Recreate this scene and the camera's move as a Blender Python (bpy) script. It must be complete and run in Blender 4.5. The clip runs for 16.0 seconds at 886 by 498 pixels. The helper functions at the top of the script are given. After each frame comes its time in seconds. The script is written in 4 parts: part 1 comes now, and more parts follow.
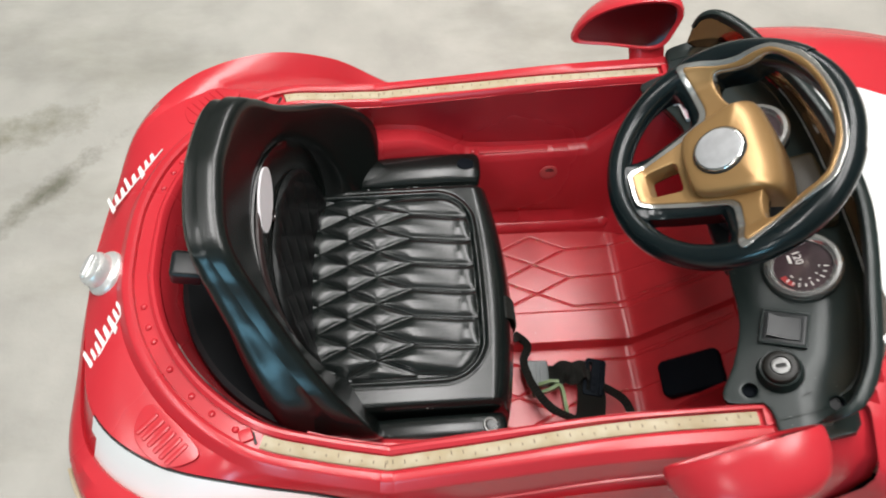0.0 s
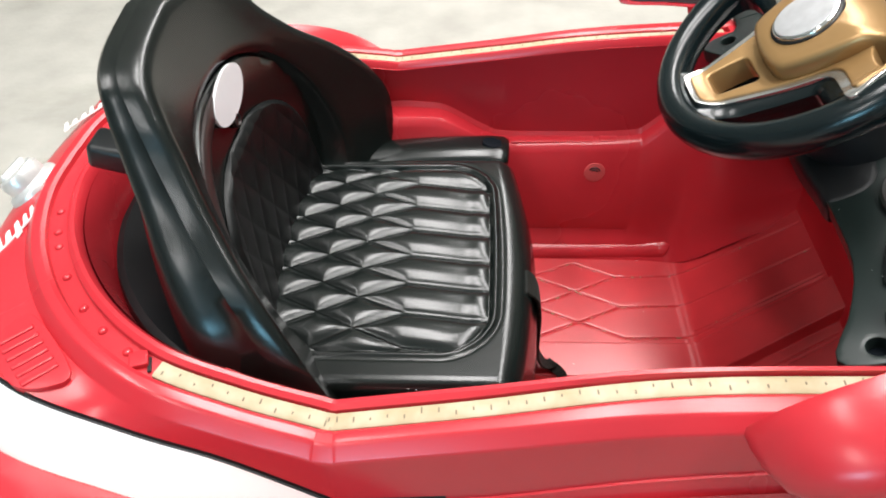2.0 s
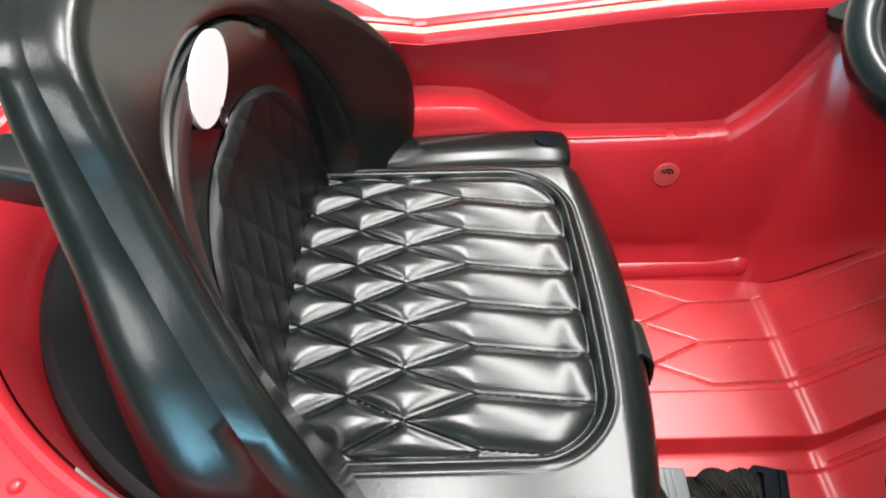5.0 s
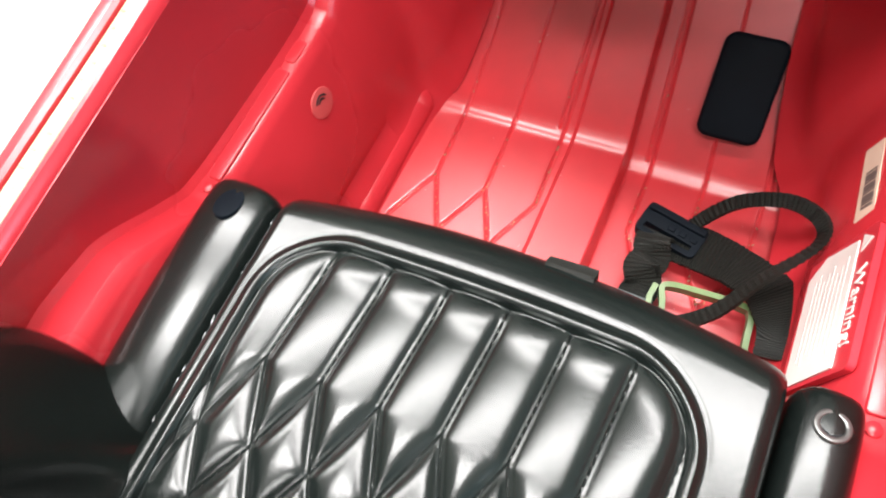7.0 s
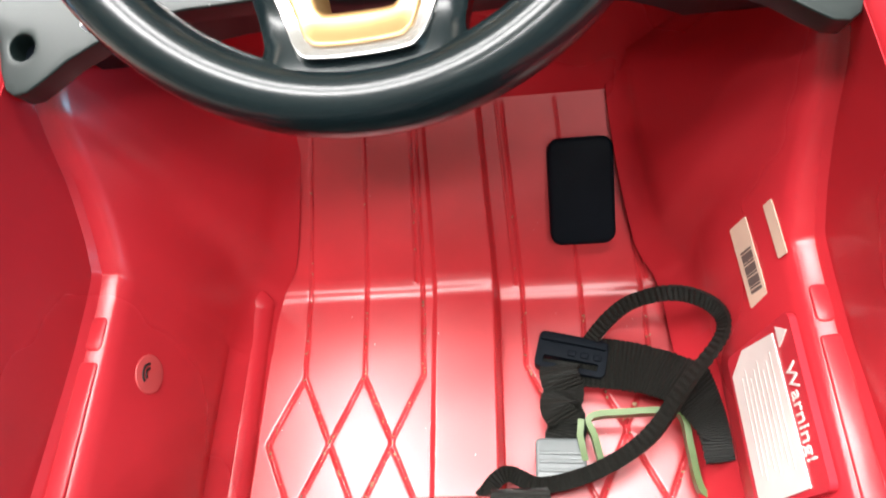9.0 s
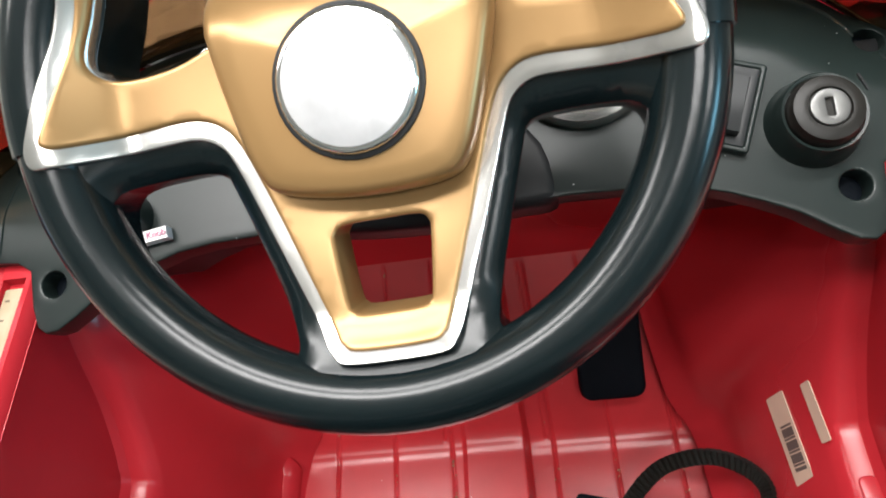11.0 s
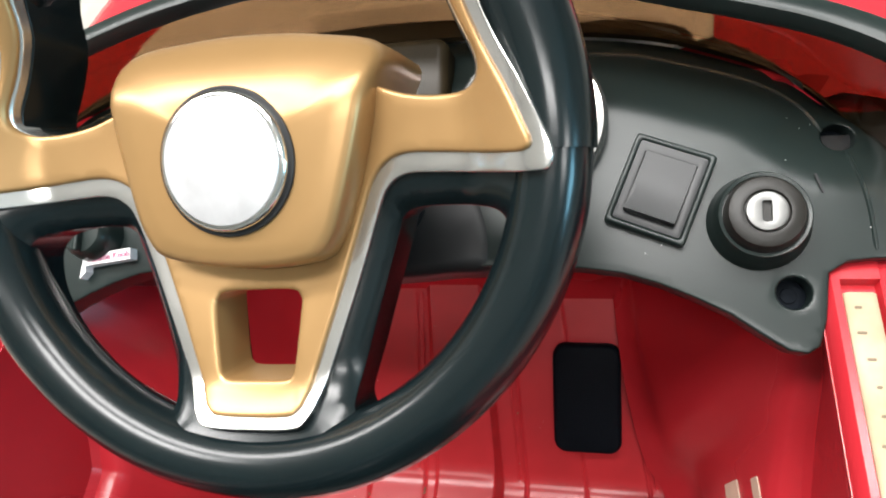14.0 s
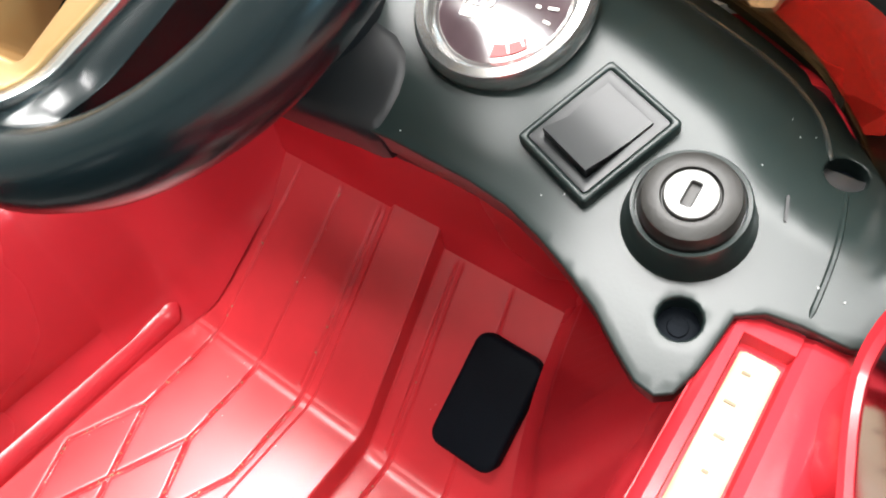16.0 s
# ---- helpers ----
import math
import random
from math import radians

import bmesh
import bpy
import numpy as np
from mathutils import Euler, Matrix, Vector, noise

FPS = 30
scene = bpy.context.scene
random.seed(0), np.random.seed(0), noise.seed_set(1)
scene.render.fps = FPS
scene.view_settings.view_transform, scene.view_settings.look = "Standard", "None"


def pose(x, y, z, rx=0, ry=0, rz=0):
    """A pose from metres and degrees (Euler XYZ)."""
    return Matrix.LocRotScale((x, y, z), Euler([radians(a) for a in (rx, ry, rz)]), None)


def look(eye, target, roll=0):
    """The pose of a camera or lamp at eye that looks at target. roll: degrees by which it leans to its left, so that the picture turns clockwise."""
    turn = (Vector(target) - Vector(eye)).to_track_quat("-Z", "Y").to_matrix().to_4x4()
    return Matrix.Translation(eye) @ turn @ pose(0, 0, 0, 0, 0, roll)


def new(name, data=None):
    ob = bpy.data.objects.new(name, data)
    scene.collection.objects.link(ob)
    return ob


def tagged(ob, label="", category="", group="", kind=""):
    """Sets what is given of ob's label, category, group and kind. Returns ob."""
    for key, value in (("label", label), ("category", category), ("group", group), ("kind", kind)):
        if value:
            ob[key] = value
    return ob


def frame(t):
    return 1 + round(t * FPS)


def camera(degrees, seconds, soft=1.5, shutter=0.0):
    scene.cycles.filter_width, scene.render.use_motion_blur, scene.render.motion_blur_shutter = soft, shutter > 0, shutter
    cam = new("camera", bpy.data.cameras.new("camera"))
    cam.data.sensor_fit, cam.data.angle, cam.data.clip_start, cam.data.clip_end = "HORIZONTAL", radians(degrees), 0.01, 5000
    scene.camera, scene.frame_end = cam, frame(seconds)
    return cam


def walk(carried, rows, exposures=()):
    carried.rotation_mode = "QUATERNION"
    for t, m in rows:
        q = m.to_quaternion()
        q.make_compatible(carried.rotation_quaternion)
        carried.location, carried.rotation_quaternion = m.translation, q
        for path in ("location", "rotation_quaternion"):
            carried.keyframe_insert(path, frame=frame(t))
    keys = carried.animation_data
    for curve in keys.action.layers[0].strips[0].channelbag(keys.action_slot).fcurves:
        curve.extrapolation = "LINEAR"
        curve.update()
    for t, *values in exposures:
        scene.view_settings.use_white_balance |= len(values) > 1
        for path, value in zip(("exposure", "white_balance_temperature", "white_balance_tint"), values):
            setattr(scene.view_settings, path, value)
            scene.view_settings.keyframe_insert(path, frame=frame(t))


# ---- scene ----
cam = camera(65.8, 16.0, soft=1.9, shutter=0.25)
METRES, EYE, TILT, LEAN, TURN = 1.1, 0.91, -60.5, 0.0, -3.5
ROWS = [
    (0.0, 0.0, 0.0, 0.0, -0.0, -0.0, 0.0),
    (0.5, 0.0053, 0.1079, -0.0571, 2.99, 7.28, -0.58),
    (1.0, 0.0251, 0.138, -0.1094, 4.45, 12.65, -3.2),
    (1.5, 0.0453, 0.1469, -0.142, 4.93, 15.65, -4.01),
    (2.0, 0.0501, 0.1514, -0.1582, 5.4, 15.15, -4.3),
    (2.5, 0.0574, 0.1435, -0.1522, 6.39, 15.82, -5.67),
    (3.0, 0.0642, 0.1448, -0.1486, 6.0, 15.84, -5.56),
    (3.5, 0.0611, 0.1746, -0.1353, 6.17, 15.87, -7.24),
    (6.0, -0.0783, 0.3237, -0.0416, -5.24, 6.33, 19.42),
    (6.5, -0.0699, 0.3439, 0.0029, -14.35, -2.98, 43.13),
    (7.0, -0.0498, 0.3672, 0.0383, -31.73, -15.54, 56.54),
    (7.5, -0.0263, 0.3831, 0.0542, -54.13, -35.19, 66.87),
    (8.0, -0.0047, 0.3952, 0.0635, -68.99, -48.1, 69.04),
    (8.5, 0.0135, 0.4081, 0.0571, -76.3, -52.9, 67.77),
    (9.0, 0.0245, 0.393, 0.0651, -79.43, -52.48, 67.86),
    (11.5, 0.0834, 0.3604, 0.0896, -84.2, -51.27, 71.01),
    (12.0, 0.0875, 0.3416, 0.0971, -80.84, -47.98, 71.94),
    (12.5, 0.0928, 0.3243, 0.0957, -77.44, -44.85, 73.95),
    (13.0, 0.0962, 0.323, 0.0796, -68.0, -36.67, 74.28),
    (13.5, 0.0967, 0.3323, 0.0575, -59.72, -29.21, 71.09),
    (14.0, 0.1009, 0.3384, 0.0384, -55.94, -25.8, 70.14),
    (14.5, 0.1008, 0.3424, 0.0185, -48.39, -18.48, 66.47),
    (15.0, 0.1016, 0.357, -0.0092, -36.77, -9.19, 58.4),
    (15.5, 0.1069, 0.3649, -0.0378, -31.14, -4.06, 49.14),
    (16.0, 0.122, 0.368, -0.0506, -28.41, -0.78, 43.7),
]
walk(cam, [(t, pose(0, -0.318, EYE, TILT, LEAN, TURN) @ pose(METRES * x, METRES * y, METRES * z, 90 + pitch, roll, yaw)) for t, x, y, z, yaw, pitch, roll in ROWS], exposures=[(0, -0.60), (1, -0.08), (2, -0.06), (3.7, 0.03), (6, 0.85), (6.5, 0.93), (7.5, 0.74), (9, 0.79), (11.5, -0.12), (13, -0.10), (14, 0.30), (14.5, 0.38), (16, 1.05)])

# ---- world and light ----
world = bpy.data.worlds.new("world")
scene.world = world
world.use_nodes = True
world.node_tree.nodes["Background"].inputs[0].default_value = (0.6, 0.8, 1.0, 1)
world.node_tree.nodes["Background"].inputs[1].default_value = 0.6


def lamp(name, eye, target, w, h, power, color):
    data = bpy.data.lights.new(name, "AREA")
    data.shape, data.size, data.size_y, data.energy, data.color = "RECTANGLE", w, h, power, color
    ob = new(name, data)
    ob.matrix_world = look(eye, target)
    return ob


lamp("unseen_lamp", (-0.03, 0.40, 2.66), (-0.03, 0.40, 0), 0.34, 1.6, 56, (1.0, 0.98, 0.965))
lamp("unseen_lamp", (0.70, 1.40, 2.66), (0.70, 1.40, 0), 0.36, 5.0, 155, (1.0, 0.98, 0.965))
# the two weaker lamps are unseen fill, added to brighten kick wall and cockpit
lamp("unseen_lamp", (-1.1, -0.40, 2.66), (-1.1, -0.40, 0), 0.2, 1.1, 24, (1.0, 0.98, 0.965))
lamp("unseen_lamp", (-1.6, -3.0, 2.66), (-1.6, -3.0, 0), 0.26, 1.25, 30, (1.0, 0.98, 0.965))
lamp("window_daylight", (-1.4, -4.97, 1.45), (-1.4, 0, 1.45), 1.3, 0.9, 65, (0.30, 0.74, 1.0))


# ---- materials ----
def mat(name, color, rough=0.5, metal=0.0, coat=0.0, vary=0.12, scale=40.0, bump=0.0, bscale=400.0, rvary=0.1, second=None, spec=0.5):
    m = bpy.data.materials.new(name)
    m.use_nodes = True
    nt = m.node_tree
    b = nt.nodes["Principled BSDF"]
    b.inputs["Metallic"].default_value = metal
    b.inputs["Coat Weight"].default_value = coat
    b.inputs["Coat Roughness"].default_value = 0.12
    b.inputs["Specular IOR Level"].default_value = spec
    tc = nt.nodes.new("ShaderNodeTexCoord")
    n1 = nt.nodes.new("ShaderNodeTexNoise")
    n1.inputs["Scale"].default_value, n1.inputs["Detail"].default_value = scale, 6
    nt.links.new(tc.outputs["Object"], n1.inputs["Vector"])
    ramp = nt.nodes.new("ShaderNodeValToRGB")
    ramp.color_ramp.elements[0].position, ramp.color_ramp.elements[1].position = 0.3, 0.7
    other = second or tuple(c * (1 - vary) for c in color)
    ramp.color_ramp.elements[0].color = (*other, 1)
    ramp.color_ramp.elements[1].color = (*[min(1, c * (1 + vary * 0.6)) for c in color], 1)
    nt.links.new(n1.outputs["Fac"], ramp.inputs["Fac"])
    nt.links.new(ramp.outputs["Color"], b.inputs["Base Color"])
    n2 = nt.nodes.new("ShaderNodeTexNoise")
    n2.inputs["Scale"].default_value, n2.inputs["Detail"].default_value = scale * 0.35, 4
    nt.links.new(tc.outputs["Object"], n2.inputs["Vector"])
    mr = nt.nodes.new("ShaderNodeMapRange")
    mr.inputs["To Min"].default_value, mr.inputs["To Max"].default_value = max(0.02, rough - rvary), min(1, rough + rvary)
    nt.links.new(n2.outputs["Fac"], mr.inputs["Value"])
    nt.links.new(mr.outputs["Result"], b.inputs["Roughness"])
    if bump:
        n3 = nt.nodes.new("ShaderNodeTexNoise")
        n3.inputs["Scale"].default_value, n3.inputs["Detail"].default_value = bscale, 3
        nt.links.new(tc.outputs["Object"], n3.inputs["Vector"])
        bn = nt.nodes.new("ShaderNodeBump")
        bn.inputs["Strength"].default_value, bn.inputs["Distance"].default_value = bump, 0.002
        nt.links.new(n3.outputs["Fac"], bn.inputs["Height"])
        nt.links.new(bn.outputs["Normal"], b.inputs["Normal"])
    return m


def weave(m, scale=420.0):
    """Fine ribs across a woven strap."""
    nt = m.node_tree
    b = nt.nodes["Principled BSDF"]
    bump = b.inputs["Normal"].links[0].from_node
    tc = nt.nodes.new("ShaderNodeTexCoord")
    w = nt.nodes.new("ShaderNodeTexWave")
    w.inputs["Scale"].default_value, w.inputs["Distortion"].default_value = scale, 0.4
    ck = nt.nodes.new("ShaderNodeMix")
    ck.data_type = "RGBA"
    src = b.inputs["Base Color"].links[0].from_socket
    ck.inputs["B"].default_value = (0.026, 0.026, 0.019, 1)
    mul = nt.nodes.new("ShaderNodeMath")
    mul.operation, mul.inputs[1].default_value = "MULTIPLY", 0.5
    nt.links.new(tc.outputs["Object"], w.inputs["Vector"])
    nt.links.new(w.outputs["Fac"], bump.inputs["Height"])
    nt.links.new(w.outputs["Fac"], mul.inputs[0])
    nt.links.new(mul.outputs[0], ck.inputs["Factor"])
    nt.links.new(src, ck.inputs["A"])
    nt.links.new(ck.outputs["Result"], b.inputs["Base Color"])


RED = mat("red_plastic", (0.49, 0.024, 0.034), 0.27, vary=0.1, scale=9, bump=0.02, bscale=260)
REDF = mat("scuffed_red_plastic", (0.53, 0.028, 0.036), 0.36, vary=0.12, scale=28, bump=0.02, bscale=300, spec=0.95, rvary=0.10)
WHITE = mat("white_plastic", (0.82, 0.82, 0.80), 0.3, vary=0.03, scale=6)
BLACK = mat("black_seat_plastic", (0.0055, 0.0076, 0.0069), 0.235, vary=0.25, scale=12, bump=0.03, bscale=500, rvary=0.05, spec=0.44)
# matt near-copy of the seat black, its low gloss standing in for recess shade
PAD = mat("shaded_matt_padding", (0.006, 0.007, 0.007), 0.40, vary=0.25, scale=14, bump=0.04, bscale=600, spec=0.2)
RUBBER = mat("black_rubber", (0.004, 0.006, 0.009), 0.6, vary=0.2, bump=0.1, bscale=900, spec=0.06)
RIM = mat("black_wheel_plastic", (0.004, 0.008, 0.009), 0.22, vary=0.2, scale=20, spec=0.4)
COLLAR = mat("worn_black_plastic", (0.012, 0.011, 0.009), 0.42, vary=0.25, scale=60, bump=0.05, bscale=700, spec=0.3)
GREY = mat("grey_dash_plastic", (0.0112, 0.0175, 0.0162), 0.315, vary=0.15, scale=14, bump=0.015, bscale=900, spec=0.34)
GOLD = mat("gold_paint", (0.345, 0.204, 0.083), 0.32, metal=0.5, vary=0.08, scale=25)
SILVER = mat("silver_paint", (0.60, 0.59, 0.57), 0.2, metal=0.9, vary=0.1, scale=60)
CAPM = mat("bright_silver_plastic", (0.74, 0.74, 0.72), 0.28, metal=0.55, vary=0.12, scale=120, bump=0.1, bscale=160)
CHROME = mat("chrome", (0.85, 0.85, 0.85), 0.1, metal=1.0, vary=0.05, rvary=0.05)
STEEL = mat("steel", (0.17, 0.17, 0.165), 0.35, metal=0.8, vary=0.15, scale=90)
STICKER = mat("brushed_sticker", (0.58, 0.58, 0.59), 0.32, metal=0.5, vary=0.2, scale=70)
CREAM = mat("cream_trim", (0.42, 0.365, 0.26), 0.55, vary=0.12, scale=60, second=(0.36, 0.29, 0.175), spec=0.3)
CONCRETE = mat("concrete", (0.40, 0.385, 0.345), 0.7, vary=0.16, scale=9, bump=0.25, bscale=90)


def stain(m, scale, low, high, tone):
    """Darker worn patches laid over a material's colour."""
    nt = m.node_tree
    b = nt.nodes["Principled BSDF"]
    src = b.inputs["Base Color"].links[0].from_socket
    tc = nt.nodes.new("ShaderNodeTexCoord")
    mp = nt.nodes.new("ShaderNodeMapping")
    mp.inputs["Rotation"].default_value = (0, 0, radians(35))
    mp.inputs["Scale"].default_value = (1.0, 2.6, 1.0)
    n = nt.nodes.new("ShaderNodeTexNoise")
    n.inputs["Scale"].default_value, n.inputs["Detail"].default_value, n.inputs["Roughness"].default_value = scale, 8, 0.62
    mr = nt.nodes.new("ShaderNodeMapRange")
    mr.inputs["From Min"].default_value, mr.inputs["From Max"].default_value = low, high
    mx = nt.nodes.new("ShaderNodeMix")
    mx.data_type, mx.blend_type = "RGBA", "MULTIPLY"
    mx.inputs["B"].default_value = (*tone, 1)
    nt.links.new(tc.outputs["Object"], mp.inputs["Vector"])
    nt.links.new(mp.outputs["Vector"], n.inputs["Vector"])
    nt.links.new(n.outputs["Fac"], mr.inputs["Value"])
    nt.links.new(mr.outputs["Result"], mx.inputs["Factor"])
    nt.links.new(src, mx.inputs["A"])
    nt.links.new(mx.outputs["Result"], b.inputs["Base Color"])
    return m


def smear(m, x, y, turn, length, width, tone):
    """One long dark smear with ragged edges, centred at (x, y) on the floor."""
    nt = m.node_tree
    b = nt.nodes["Principled BSDF"]
    src = b.inputs["Base Color"].links[0].from_socket
    tc = nt.nodes.new("ShaderNodeTexCoord")
    mp = nt.nodes.new("ShaderNodeMapping")
    mp.vector_type = "TEXTURE"
    mp.inputs["Location"].default_value = (x, y, 0)
    mp.inputs["Rotation"].default_value = (0, 0, radians(turn))
    mp.inputs["Scale"].default_value = (length, width, 1)
    ln = nt.nodes.new("ShaderNodeVectorMath")
    ln.operation = "LENGTH"
    n = nt.nodes.new("ShaderNodeTexNoise")
    n.inputs["Scale"].default_value, n.inputs["Detail"].default_value, n.inputs["Roughness"].default_value = 22, 8, 0.7
    add = nt.nodes.new("ShaderNodeMath")
    add.operation = "MULTIPLY_ADD"
    add.inputs[1].default_value = 2.4
    mr = nt.nodes.new("ShaderNodeMapRange")
    mr.inputs["From Min"].default_value, mr.inputs["From Max"].default_value = 2.15, 1.2
    mx = nt.nodes.new("ShaderNodeMix")
    mx.data_type, mx.blend_type = "RGBA", "MULTIPLY"
    mx.inputs["B"].default_value = (*tone, 1)
    nt.links.new(tc.outputs["Object"], mp.inputs["Vector"])
    nt.links.new(mp.outputs["Vector"], ln.inputs[0])
    nt.links.new(tc.outputs["Object"], n.inputs["Vector"])
    nt.links.new(n.outputs["Fac"], add.inputs[0])
    nt.links.new(ln.outputs["Value"], add.inputs[2])
    nt.links.new(add.outputs[0], mr.inputs["Value"])
    nt.links.new(mr.outputs["Result"], mx.inputs["Factor"])
    nt.links.new(src, mx.inputs["A"])
    nt.links.new(mx.outputs["Result"], b.inputs["Base Color"])


stain(CONCRETE, 1.7, 0.52, 0.72, (0.74, 0.74, 0.70))
smear(CONCRETE, -0.60, 0.335, 48, 0.16, 0.028, (0.42, 0.42, 0.36))
smear(CONCRETE, -0.66, 0.47, 20, 0.14, 0.05, (0.55, 0.55, 0.47))
WALLM = mat("plaster", (0.55, 0.54, 0.51), 0.9, vary=0.06, scale=1.5, bump=0.1, bscale=40)
CEILM = mat("white_ceiling_paint", (0.80, 0.80, 0.77), 0.9, vary=0.04, scale=2, bump=0.1, bscale=40)
DARK = mat("dark_plastic", (0.010, 0.011, 0.012), 0.45, vary=0.2, spec=0.3)
SHELF = mat("brown_shelf_plastic", (0.026, 0.019, 0.010), 0.36, vary=0.3, scale=15, spec=0.2)
MIRROR = mat("mirror_film", (0.22, 0.19, 0.21), 0.14, metal=1.0, vary=0.2, scale=8, rvary=0.04)
PAPER = mat("paper_label", (0.72, 0.66, 0.62), 0.6, vary=0.06, scale=60)
INK = mat("ink", (0.12, 0.09, 0.08), 0.7)
TICK = mat("brown_tick", (0.17, 0.13, 0.085), 0.7)
INKL = mat("pale_ink", (0.60, 0.55, 0.52), 0.7)
PAPERW = mat("glossy_paper", (0.74, 0.72, 0.74), 0.4, vary=0.05, scale=40)
PAPERT = mat("tan_paper", (0.66, 0.50, 0.38), 0.6, vary=0.08, scale=50)
WHITEP = mat("white_paper", (0.78, 0.76, 0.76), 0.5, vary=0.04)
PINK = mat("pink_ink", (0.45, 0.12, 0.22), 0.6)
REDL = mat("red_label", (0.53, 0.026, 0.040), 0.4, vary=0.06)
REDINK = mat("red_needle", (0.30, 0.02, 0.02), 0.4)
DIAL = mat("dial_face", (0.05, 0.032, 0.036), 0.13, vary=0.3, scale=60, rvary=0.03, spec=0.9)
BROWN = mat("brown_gloss", (0.03, 0.02, 0.019), 0.3, vary=0.2)
BLACKP = mat("black_switch_plastic", (0.009, 0.011, 0.012), 0.34, vary=0.2, spec=0.35)
MARK = mat("mark_plastic", (0.50, 0.075, 0.075), 0.35, vary=0.1)
WEB = mat("webbing", (0.005, 0.0055, 0.005), 0.58, vary=0.35, scale=700, bump=0.6, bscale=900, spec=0.3)
weave(WEB)
OLIVE = mat("olive_metal", (0.10, 0.16, 0.05), 0.45, metal=0.0, vary=0.2, scale=90)
BUCK = mat("grey_buckle", (0.15, 0.17, 0.17), 0.35, vary=0.1)
DIRT = mat("dirt", (0.45, 0.33, 0.20), 0.9, vary=0.5, scale=500)

# smoked windscreen plastic
SMOKE = bpy.data.materials.new("smoked_plastic")
SMOKE.use_nodes = True
_b = SMOKE.node_tree.nodes["Principled BSDF"]
_b.inputs["Base Color"].default_value = (0.145, 0.080, 0.038, 1)
_b.inputs["Transmission Weight"].default_value = 0.95
_b.inputs["Roughness"].default_value = 0.05
_b.inputs["IOR"].default_value = 1.3


# ---- mesh helpers ----
def catmull(pts, n):
    """n + 1 points spread evenly by parameter over a smooth curve through pts."""
    p = np.array(pts, float)
    ext = np.vstack([2 * p[0] - p[1], p, 2 * p[-1] - p[-2]])
    out = []
    for s in np.linspace(0, len(p) - 1, n + 1):
        i = min(int(s), len(p) - 2)
        u = s - i
        a, b, c, d = ext[i:i + 4]
        out.append(0.5 * ((2 * b) + (c - a) * u + (2 * a - 5 * b + 4 * c - d) * u * u + (3 * b - a - 3 * c + d) * u ** 3))
    return np.array(out)


def finish(bm, sharp=38):
    bmesh.ops.recalc_face_normals(bm, faces=bm.faces)
    for f in bm.faces:
        f.smooth = True
    for e in bm.edges:
        if len(e.link_faces) == 2 and e.calc_face_angle(0) > radians(sharp):
            e.smooth = False
    return bm


def part(name, bm, material, parent, label="", sharp=38):
    finish(bm, sharp)
    me = bpy.data.meshes.new(name)
    bm.to_mesh(me)
    bm.free()
    for m in material if isinstance(material, (list, tuple)) else (material,):
        me.materials.append(m)
    ob = new(name, me)
    ob.parent = parent
    if label:
        ob["label"] = label
    return ob


def grid(rows, close_u=False, close_v=False, bm=None):
    """Quads between rows of points; every row has as many points."""
    bm = bm or bmesh.new()
    vs = [[bm.verts.new(tuple(p)) for p in row] for row in rows]
    nr, nc = len(vs), len(vs[0])
    for i in range(nr if close_v else nr - 1):
        for j in range(nc if close_u else nc - 1):
            q = [vs[i][j], vs[i][(j + 1) % nc], vs[(i + 1) % nr][(j + 1) % nc], vs[(i + 1) % nr][j]]
            bm.faces.new(q)
    return bm, vs


def thicken(bm, depth):
    """Give an open sheet a thickness, away from its normals."""
    bmesh.ops.recalc_face_normals(bm, faces=bm.faces)
    bmesh.ops.solidify(bm, geom=bm.faces[:], thickness=depth)
    return bm


def slab(outline, m, z0, z1, bevel=0.0, seg=3, bm=None, holes=(), fine=0.0):
    """An outline in a local plane (x, y) raised from z0 to z1, edges rounded, placed by the matrix m."""
    b = bmesh.new()
    loops = [list(outline)] + [list(h) for h in holes]
    edges = []
    for lp in loops:
        v = [b.verts.new((p[0], p[1], z0)) for p in lp]
        edges += [b.edges.new((v[i], v[(i + 1) % len(v)])) for i in range(len(v))]
    if holes or fine:
        bmesh.ops.triangle_fill(b, edges=edges, use_beauty=True, use_dissolve=False)
    else:
        b.faces.new(b.verts[:])
    for _ in range(6 if fine else 0):
        long = [e for e in b.edges if e.calc_length() > fine]
        if not long:
            break
        bmesh.ops.subdivide_edges(b, edges=long, cuts=1)
        bmesh.ops.triangulate(b, faces=b.faces[:])
    if fine:
        bmesh.ops.beautify_fill(b, faces=b.faces[:], edges=[e for e in b.edges if len(e.link_faces) == 2])
    top = bmesh.ops.extrude_face_region(b, geom=b.faces[:])
    bmesh.ops.translate(b, vec=(0, 0, z1 - z0), verts=[g for g in top["geom"] if isinstance(g, bmesh.types.BMVert)])
    bmesh.ops.recalc_face_normals(b, faces=b.faces)
    if bevel:
        rim = [e for e in b.edges if len(e.link_faces) == 2 and e.calc_face_angle(0) > 0.9 and abs(e.verts[0].co.z - z1) < 1e-6 and abs(e.verts[1].co.z - z1) < 1e-6]
        bmesh.ops.bevel(b, geom=rim, offset=bevel, segments=seg, profile=0.5, affect="EDGES", clamp_overlap=True)
    b.transform(m)
    if bm is None:
        return b
    me = bpy.data.meshes.new("tmp")
    b.to_mesh(me)
    bm.from_mesh(me)
    bpy.data.meshes.remove(me)
    b.free()
    return bm


